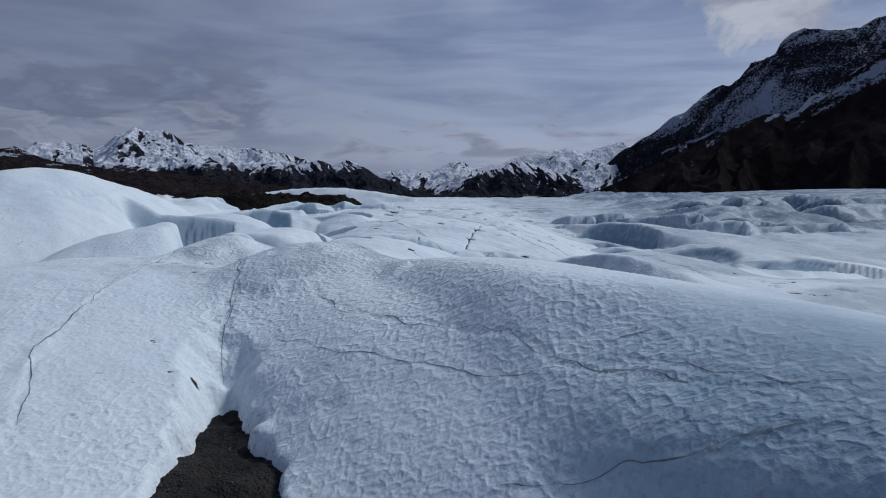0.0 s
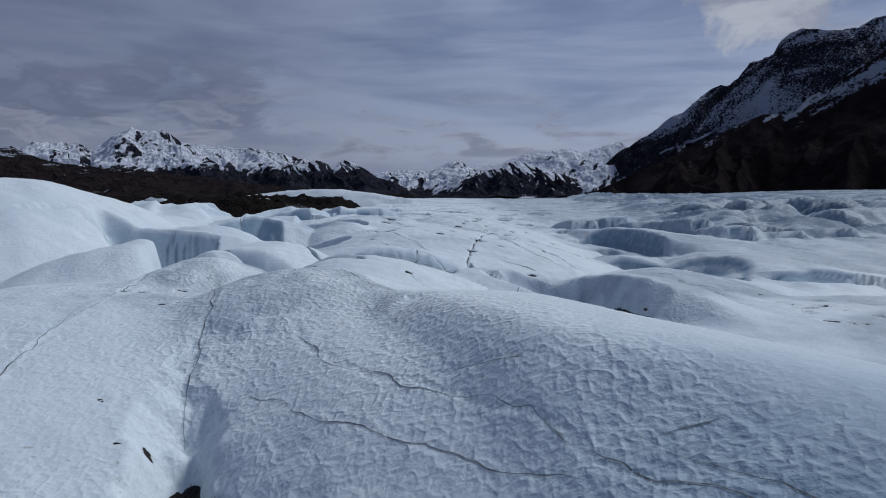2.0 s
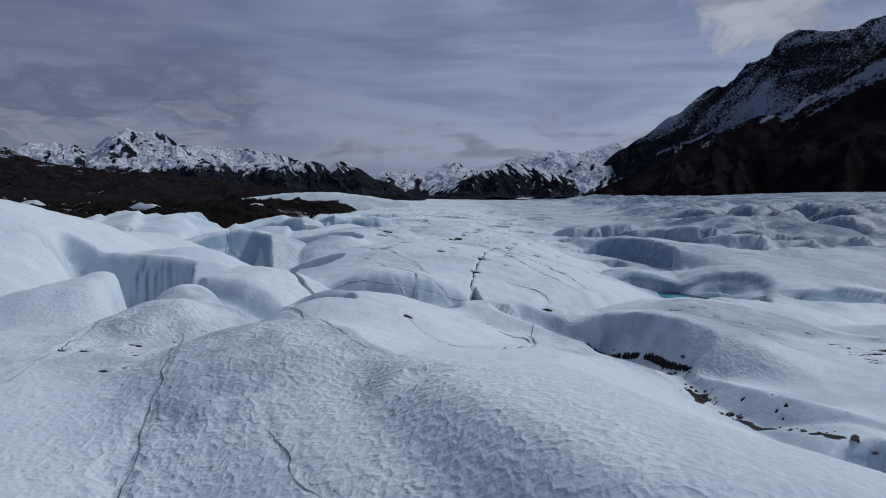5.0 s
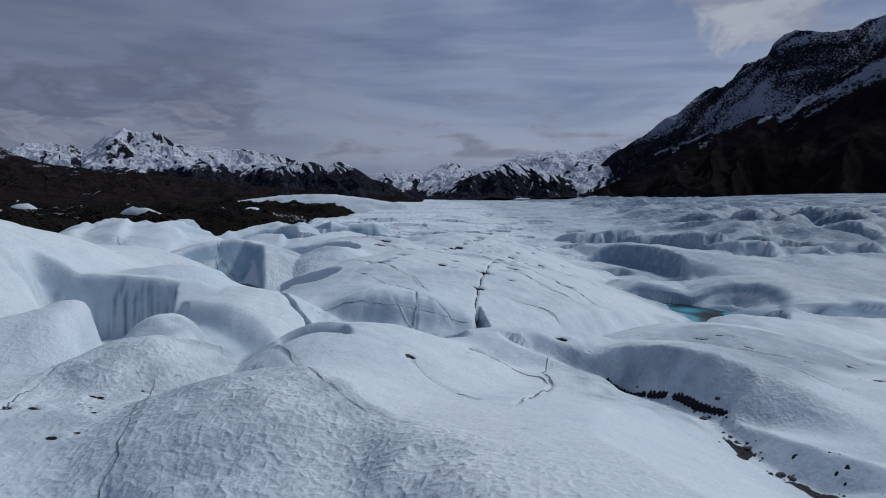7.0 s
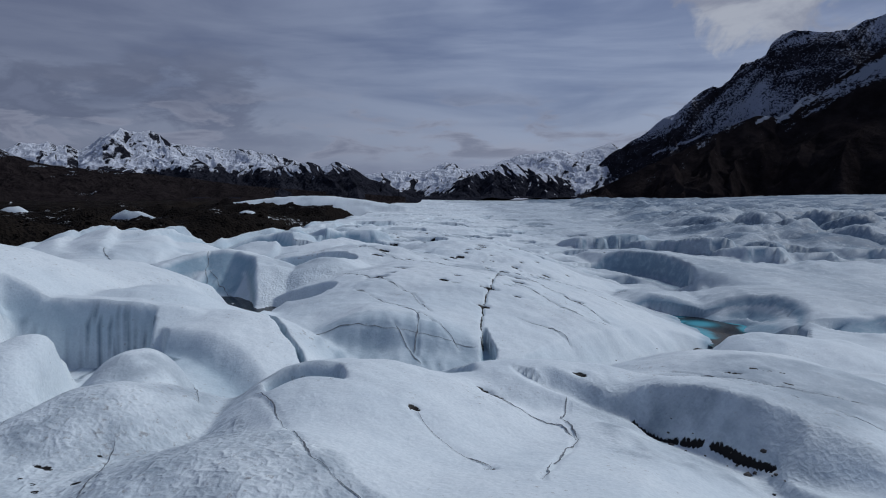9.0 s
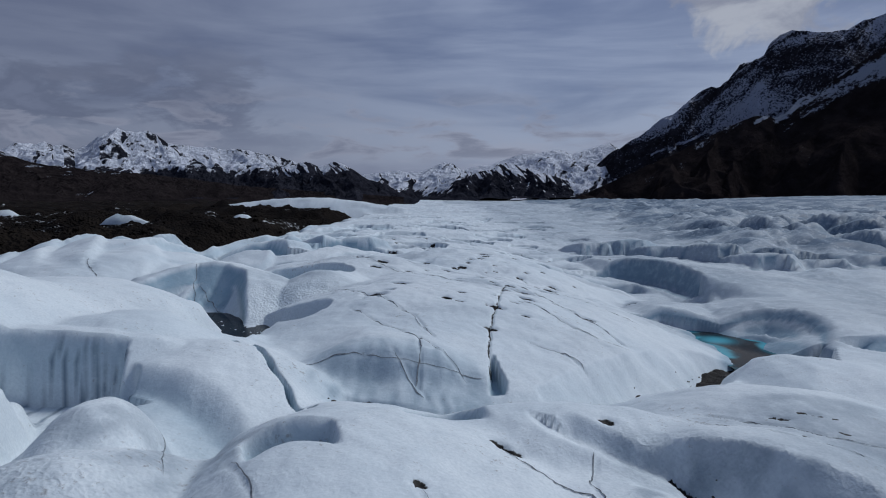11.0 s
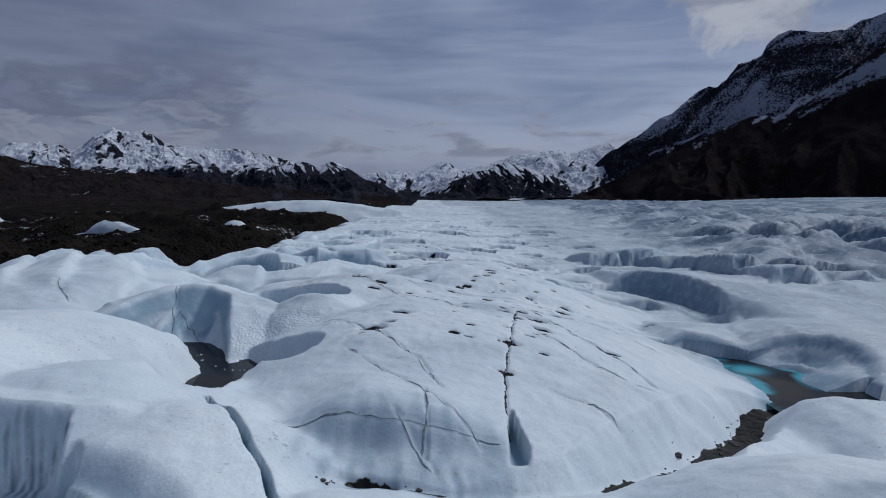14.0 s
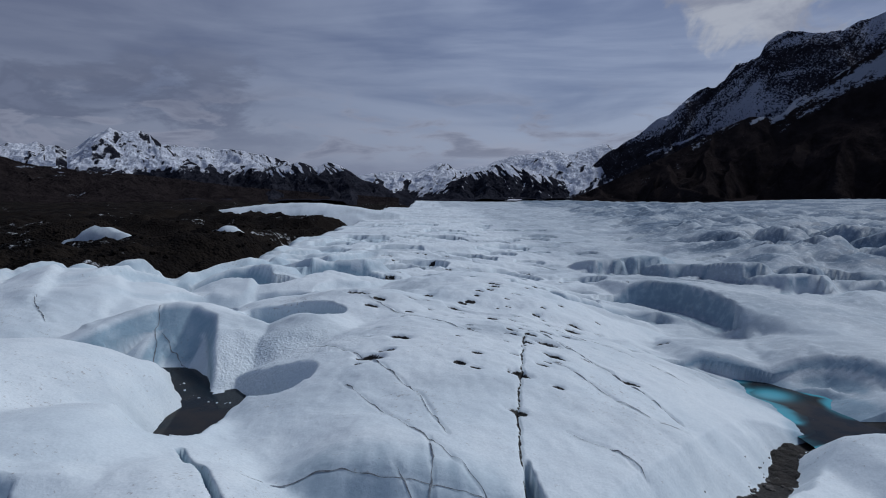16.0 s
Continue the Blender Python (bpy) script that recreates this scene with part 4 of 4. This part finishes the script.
    z = z + size * fine * (0.5 - broken) * np.minimum(1, 6 * np.abs(1 - rr) + 0.1) * np.clip((z - toe) / (0.25 * size), 0, 1)
    z = z + jag * fractal(x, 0.3 * y, 0.10 * size, 4, seed + 6, 0.6) * np.exp(-((1 - rr) / 0.03) ** 2)
    # snow lies on gentle ground and in the lee, thinning towards the valley in streaks that follow the dip of the rock
    c, s = math.cos(radians(dip)), math.sin(radians(dip))
    bx, bz = x + 0.5 * (wx - x), z + 0.5 * (wy - y)
    streak = sum(0.65 ** k * rough((bx * c + bz * s) * 0.2, bz * c - bx * s, 0.075 * size / 2 ** k, seed + 9 + k) for k in range(4))
    snow = 0.5 + np.clip((z - snowline) / soft, -1.2, most) - bare * np.clip(grade - 1.05 * flank, -0.4, 0.9) + facing * np.clip(slope_x, -0.9, 0.9) + thin * streak + 0.15 * fractal(x, y, 0.6 * size, 3, seed + 12)
    for half, *points in gullies:
        places = [peak(*p) for p in points]
        d = along(x + 5 * rough(x, z, 25, 5), z + 6 * rough(x, z, 18, 7), *[(p[0], p[2]) for p in places])[0]
        snow = np.maximum(snow, 1.05 * step(1.3 * half, 0.5 * half, d))
    ob = sheet(name, x, y, z, mat, (("snow", snow),), smooth=True)
    return tagged(ob, label, "mountain", kind="structure")


def at_range(dist, *points):
    return [(px, py, dist) for px, py in points]


mountain("mountain_snowy_west", at_range(4850, (-330, 250), (-120, 262), (0, 268), (40, 262), (62, 252), (85, 251), (98, 253), (112, 249), (128, 258), (145, 255), (165, 264), (186, 256), (205, 240), (222, 234), (238, 225), (252, 231), (268, 233),
         (290, 231), (306, 238), (325, 252), (350, 255), (370, 258), (400, 259), (420, 264), (442, 262), (458, 264), (478, 268), (500, 271), (530, 280), (560, 288), (600, 300), (640, 322)), 1300,
         "distant snow-streaked mountain range with dark rock ribs", FAR_ROCK, 165, 100, 201, spurs=13, flank=0.58, fine=0.075, jag=4.0, bare=0.4, thin=0.2, most=0.27, facing=0.5, lean=0.12, dip=-50, cols=1000,
         extra=(((306, 238, 4850), (330, 262, 4600), (372, 285, 4300), (420, 312, 4000)), ((442, 262, 4850), (470, 276, 4600), (520, 300, 4300), (590, 325, 4000))))
mountain("mountain_knob_west", at_range(4300, (470, 322), (505, 300), (530, 291), (548, 289), (562, 283), (574, 287), (586, 292), (600, 290), (613, 284), (626, 286), (640, 294), (655, 303), (672, 315), (690, 319), (706, 325), (722, 334), (742, 347)), 700,
         "dark rocky hill with thin streaks of snow", FAR_ROCK, 175, 90, 233, spurs=8, flank=0.75, fine=0.08, jag=2.5, bare=0.4, thin=0.5, most=0.1, facing=0.4, lean=0.25, dip=-42, cols=500)
mountain("mountain_snowy_centre", at_range(4950, (600, 335), (640, 312), (664, 308), (690, 304), (720, 300), (745, 302), (770, 300), (790, 292), (806, 285), (820, 288), (836, 298), (856, 295), (872, 291), (890, 290), (905, 281), (925, 277), (940, 271),
         (965, 269), (985, 266), (1005, 263), (1018, 266), (1032, 272), (1046, 266), (1068, 260), (1085, 254), (1098, 252), (1112, 259), (1130, 262), (1250, 290)), 1000,
         "far white mountains at the head of the glacier", FAR_ROCK, 40, 120, 305, spurs=12, flank=0.6, fine=0.08, jag=4.0, bare=0.45, thin=0.25, most=0.28, facing=0.6, lean=-0.1, dip=50, cols=640)
mountain("mountain_streaked_centre", at_range(4500, (770, 347), (800, 333), (826, 318), (850, 309), (868, 302), (888, 298), (905, 288), (922, 286), (940, 291), (962, 296), (985, 305), (1010, 312), (1040, 322), (1080, 335), (1110, 345)), 600,
         "blue-grey rock wall with fine snow streaks", FAR_ROCK, 135, 110, 322, spurs=9, flank=0.8, fine=0.09, jag=3.0, bare=0.5, thin=0.6, most=0.12, facing=-0.4, lean=-0.1, dip=-55, cols=480)
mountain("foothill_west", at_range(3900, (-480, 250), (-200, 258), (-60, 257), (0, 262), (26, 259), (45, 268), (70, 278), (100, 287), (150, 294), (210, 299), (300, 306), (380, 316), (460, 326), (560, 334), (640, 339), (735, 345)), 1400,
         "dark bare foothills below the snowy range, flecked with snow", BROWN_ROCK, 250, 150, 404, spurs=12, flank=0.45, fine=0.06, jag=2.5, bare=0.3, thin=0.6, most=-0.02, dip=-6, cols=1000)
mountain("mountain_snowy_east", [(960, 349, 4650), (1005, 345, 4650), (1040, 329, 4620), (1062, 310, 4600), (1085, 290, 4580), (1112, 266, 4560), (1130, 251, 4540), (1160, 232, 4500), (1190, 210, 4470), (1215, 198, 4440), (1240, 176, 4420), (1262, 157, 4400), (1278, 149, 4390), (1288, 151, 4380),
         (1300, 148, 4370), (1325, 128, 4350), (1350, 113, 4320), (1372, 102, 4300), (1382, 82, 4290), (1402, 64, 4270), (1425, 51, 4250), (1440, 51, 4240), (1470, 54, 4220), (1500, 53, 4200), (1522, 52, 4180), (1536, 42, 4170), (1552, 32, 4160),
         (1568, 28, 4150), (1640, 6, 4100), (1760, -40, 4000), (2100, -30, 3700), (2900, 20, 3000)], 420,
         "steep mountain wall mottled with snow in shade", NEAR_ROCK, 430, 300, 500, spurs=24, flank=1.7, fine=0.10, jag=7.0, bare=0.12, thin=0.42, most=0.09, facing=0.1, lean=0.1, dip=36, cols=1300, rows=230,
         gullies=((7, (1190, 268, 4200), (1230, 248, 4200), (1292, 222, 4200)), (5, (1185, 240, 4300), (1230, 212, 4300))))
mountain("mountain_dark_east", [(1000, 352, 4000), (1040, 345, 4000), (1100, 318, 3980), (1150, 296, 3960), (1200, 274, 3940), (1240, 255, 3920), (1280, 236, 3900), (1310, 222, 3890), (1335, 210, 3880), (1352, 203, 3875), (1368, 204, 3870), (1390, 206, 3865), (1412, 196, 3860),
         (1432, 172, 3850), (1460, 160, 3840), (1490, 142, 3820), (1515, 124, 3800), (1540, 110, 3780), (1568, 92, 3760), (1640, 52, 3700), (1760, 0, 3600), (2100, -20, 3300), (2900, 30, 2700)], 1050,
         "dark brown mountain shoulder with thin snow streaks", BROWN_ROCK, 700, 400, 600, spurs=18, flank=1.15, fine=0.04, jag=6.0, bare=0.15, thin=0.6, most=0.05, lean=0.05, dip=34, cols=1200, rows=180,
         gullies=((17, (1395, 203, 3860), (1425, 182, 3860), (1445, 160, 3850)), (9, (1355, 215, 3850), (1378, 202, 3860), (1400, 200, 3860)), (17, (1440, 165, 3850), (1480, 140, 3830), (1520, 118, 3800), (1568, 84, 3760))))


# ---- stones and loose ice ----
STONE = material("grey stone")[0]


def finish_stone():
    m, n, s, place = STONE, Nodes(STONE.node_tree), None, None
    tree = STONE.node_tree
    shader = tree.nodes.new("ShaderNodeBsdfPrincipled")
    out = tree.nodes.new("ShaderNodeOutputMaterial")
    n.link(shader.outputs[0], out.inputs[0])
    place = tree.nodes.new("ShaderNodeNewGeometry").outputs["Position"]
    tint = tree.nodes.new("ShaderNodeObjectInfo").outputs["Random"]
    c = n.mix(n.noise(place, 3.0, 6.0, 0.65), (0.02, 0.019, 0.019), (0.075, 0.068, 0.062))
    c = n.mix(n.math("MULTIPLY", tint, 0.45), c, (0.10, 0.092, 0.085))
    n.put(shader.inputs["Base Color"], c)
    n.put(shader.inputs["Roughness"], 0.85)
    n.put(shader.inputs["Normal"], n.bump(n.noise(place, 9.0, 6.0, 0.7), 0.6, 0.05))


finish_stone()


def stone_shape(seed, flat, detail=2, rough_amount=0.42):
    """Corners and faces of an angular stone about one metre across."""
    bm = bmesh.new()
    bmesh.ops.create_icosphere(bm, subdivisions=detail, radius=0.5)
    shift = Vector((seed * 7.1, seed * 3.7, seed * 1.9))
    for v in bm.verts:
        d = v.co.normalized()
        facet = noise.noise(d * 1.6 + shift) + 0.5 * noise.noise(d * 3.7 + shift)
        v.co = d * (0.5 + rough_amount * 0.5 * facet)
        v.co.z *= flat
    co = np.array([v.co[:] for v in bm.verts])
    faces = np.array([[v.index for v in f.verts] for f in bm.faces])
    bm.free()
    return co, faces


def stone_mesh(name, seed, flat, mat):
    co, faces = stone_shape(seed, flat)
    data = bpy.data.meshes.new(name)
    data.from_pydata(co.tolist(), [], faces.tolist())
    data.materials.append(mat)
    return data


def lay(name, meshes, spots, sizes, height, label, category, group, rng, sink=0.22):
    zs = height(np.array([p[0] for p in spots], float), np.array([p[1] for p in spots], float))
    for (x, y), size, z in zip(spots, sizes, zs):
        ob = new(name, meshes[rng.randrange(len(meshes))])
        ob.matrix_world = pose(x, y, float(z) + size * (0.3 - sink), rng.uniform(-12, 12), rng.uniform(-12, 12), rng.uniform(0, 360)) @ Matrix.Diagonal((size, size * rng.uniform(0.7, 1.2), size, 1))
        tagged(ob, label, category, group)


def strewn(name, spots, sizes, height, mat, label, category, seed, flat=0.65):
    """Countless stones as one mesh."""
    rng = np.random.default_rng(seed)
    shapes = [stone_shape(seed + k, flat, 1) for k in range(5)]
    xs, ys = spots
    zs = height(xs, ys)
    corners, faces, base = [], [], 0
    for x, y, z, size in zip(xs, ys, zs, sizes):
        co, f = shapes[rng.integers(5)]
        a = rng.uniform(0, 6.283)
        c, s = math.cos(a), math.sin(a)
        turned = np.stack([co[:, 0] * c - co[:, 1] * s, co[:, 0] * s + co[:, 1] * c, co[:, 2]], -1)
        corners.append(turned * size + (x, y, z + 0.12 * size))
        faces.append(f + base)
        base += len(co)
    data = bpy.data.meshes.new(name)
    data.from_pydata(np.concatenate(corners).tolist(), [], np.concatenate(faces).tolist())
    data.materials.append(mat)
    return tagged(new(name, data), label, category, kind="stuff")


def ice_top(x, y):
    return glacier(x, y)[0]


rng = random.Random(4)
stones = [stone_mesh("stone", k, f, STONE) for k, f in ((1, 0.7), (2, 0.55), (3, 0.8), (4, 0.6), (5, 0.5))]
chunks = [stone_mesh("ice_chunk", k, f, ICE) for k, f in ((11, 0.7), (12, 0.5), (13, 0.8))]

# stones that melted into the pits on the great dome
spots, sizes = [], []
for cx, cy, r in PITS:
    if 120 < cy < 240:
        for k in range(2 if r > 0.8 else 1):
            spots.append((cx + rng.uniform(-0.5, 0.5) * r, cy + rng.uniform(-0.3, 0.5) * r))
            sizes.append(r * rng.uniform(0.35, 0.7))
lay("stone", stones, spots, sizes, ice_top, "dark stone sunk in a melt pit in the ice", "stone", "stones in melt pits", rng)


def scatter_line(line, count, wide, low, high):
    out, size = [], []
    for k in range(count):
        a, b = rng.choice(list(zip(line, line[1:])))
        t = rng.random()
        out.append((a[0] + (b[0] - a[0]) * t + rng.gauss(0, wide), a[1] + (b[1] - a[1]) * t + rng.gauss(0, wide)))
        size.append(low * (high / low) ** (rng.random() ** 2))
    return out, size


spots, sizes = scatter_line([(52, 160), (46, 154), (40.5, 146.8), (33, 139), (26, 132)], 110, 1.3, 0.25, 1.3)
lay("stone", stones, spots, sizes, ice_top, "dark wet stone beside the meltwater outlet", "stone", "stones along the outlet", rng)
spots, sizes = scatter_line([(17.3, 94), (24.6, 84.6), (23.8, 76.5), (26, 69), (31, 61)], 70, 0.6, 0.15, 0.7)
lay("stone", stones, spots, sizes, ice_top, "small dark stone lodged in an ice channel", "stone", "stones in the channel", rng)
spots, sizes = scatter_line([(-6, 117), (-12, 117.8), (-15, 116.5)], 14, 0.5, 0.2, 0.8)
lay("stone", stones, spots, sizes, ice_top, "dark stone at the foot of an ice face", "stone", "stones under the dome", rng)
spots, sizes = scatter_line([(-47, 172), (-44, 166), (-38, 161), (-30, 159.5)], 16, 0.5, 0.2, 0.7)
lay("ice_chunk", chunks, spots, sizes, lambda x, y: np.maximum(ice_top(x, y), 8.4), "rounded white ice chunk at the edge of a stream", "ice chunk", "ice chunks along the stream", rng)

# pebbles of the gravel bed and rubble of the moraine
pick = np.random.default_rng(8)
px, py = pick.uniform(-20, -5, 900), pick.uniform(26, 46, 900)
ps = 0.05 * 5 ** (pick.random(900) ** 2.2)
strewn("pebbles", (px, py), ps, lambda x, y: 7.35 + 0.22 * fractal(x, y, 2.2, 5, 81, 0.6) + 0.012 * (y - 14), STONE, "grey pebbles strewn over the gravel bed", "pebbles", 21)
rx = -80 - 210 * pick.random(2600) ** 1.4
ry = 245 + 420 * pick.random(2600) ** 1.5
strewn("moraine_boulders", (rx, ry), 0.5 * 6 ** (pick.random(2600) ** 2), moraine, MORAINE, "dark boulders strewn over the moraine", "boulders", 31)
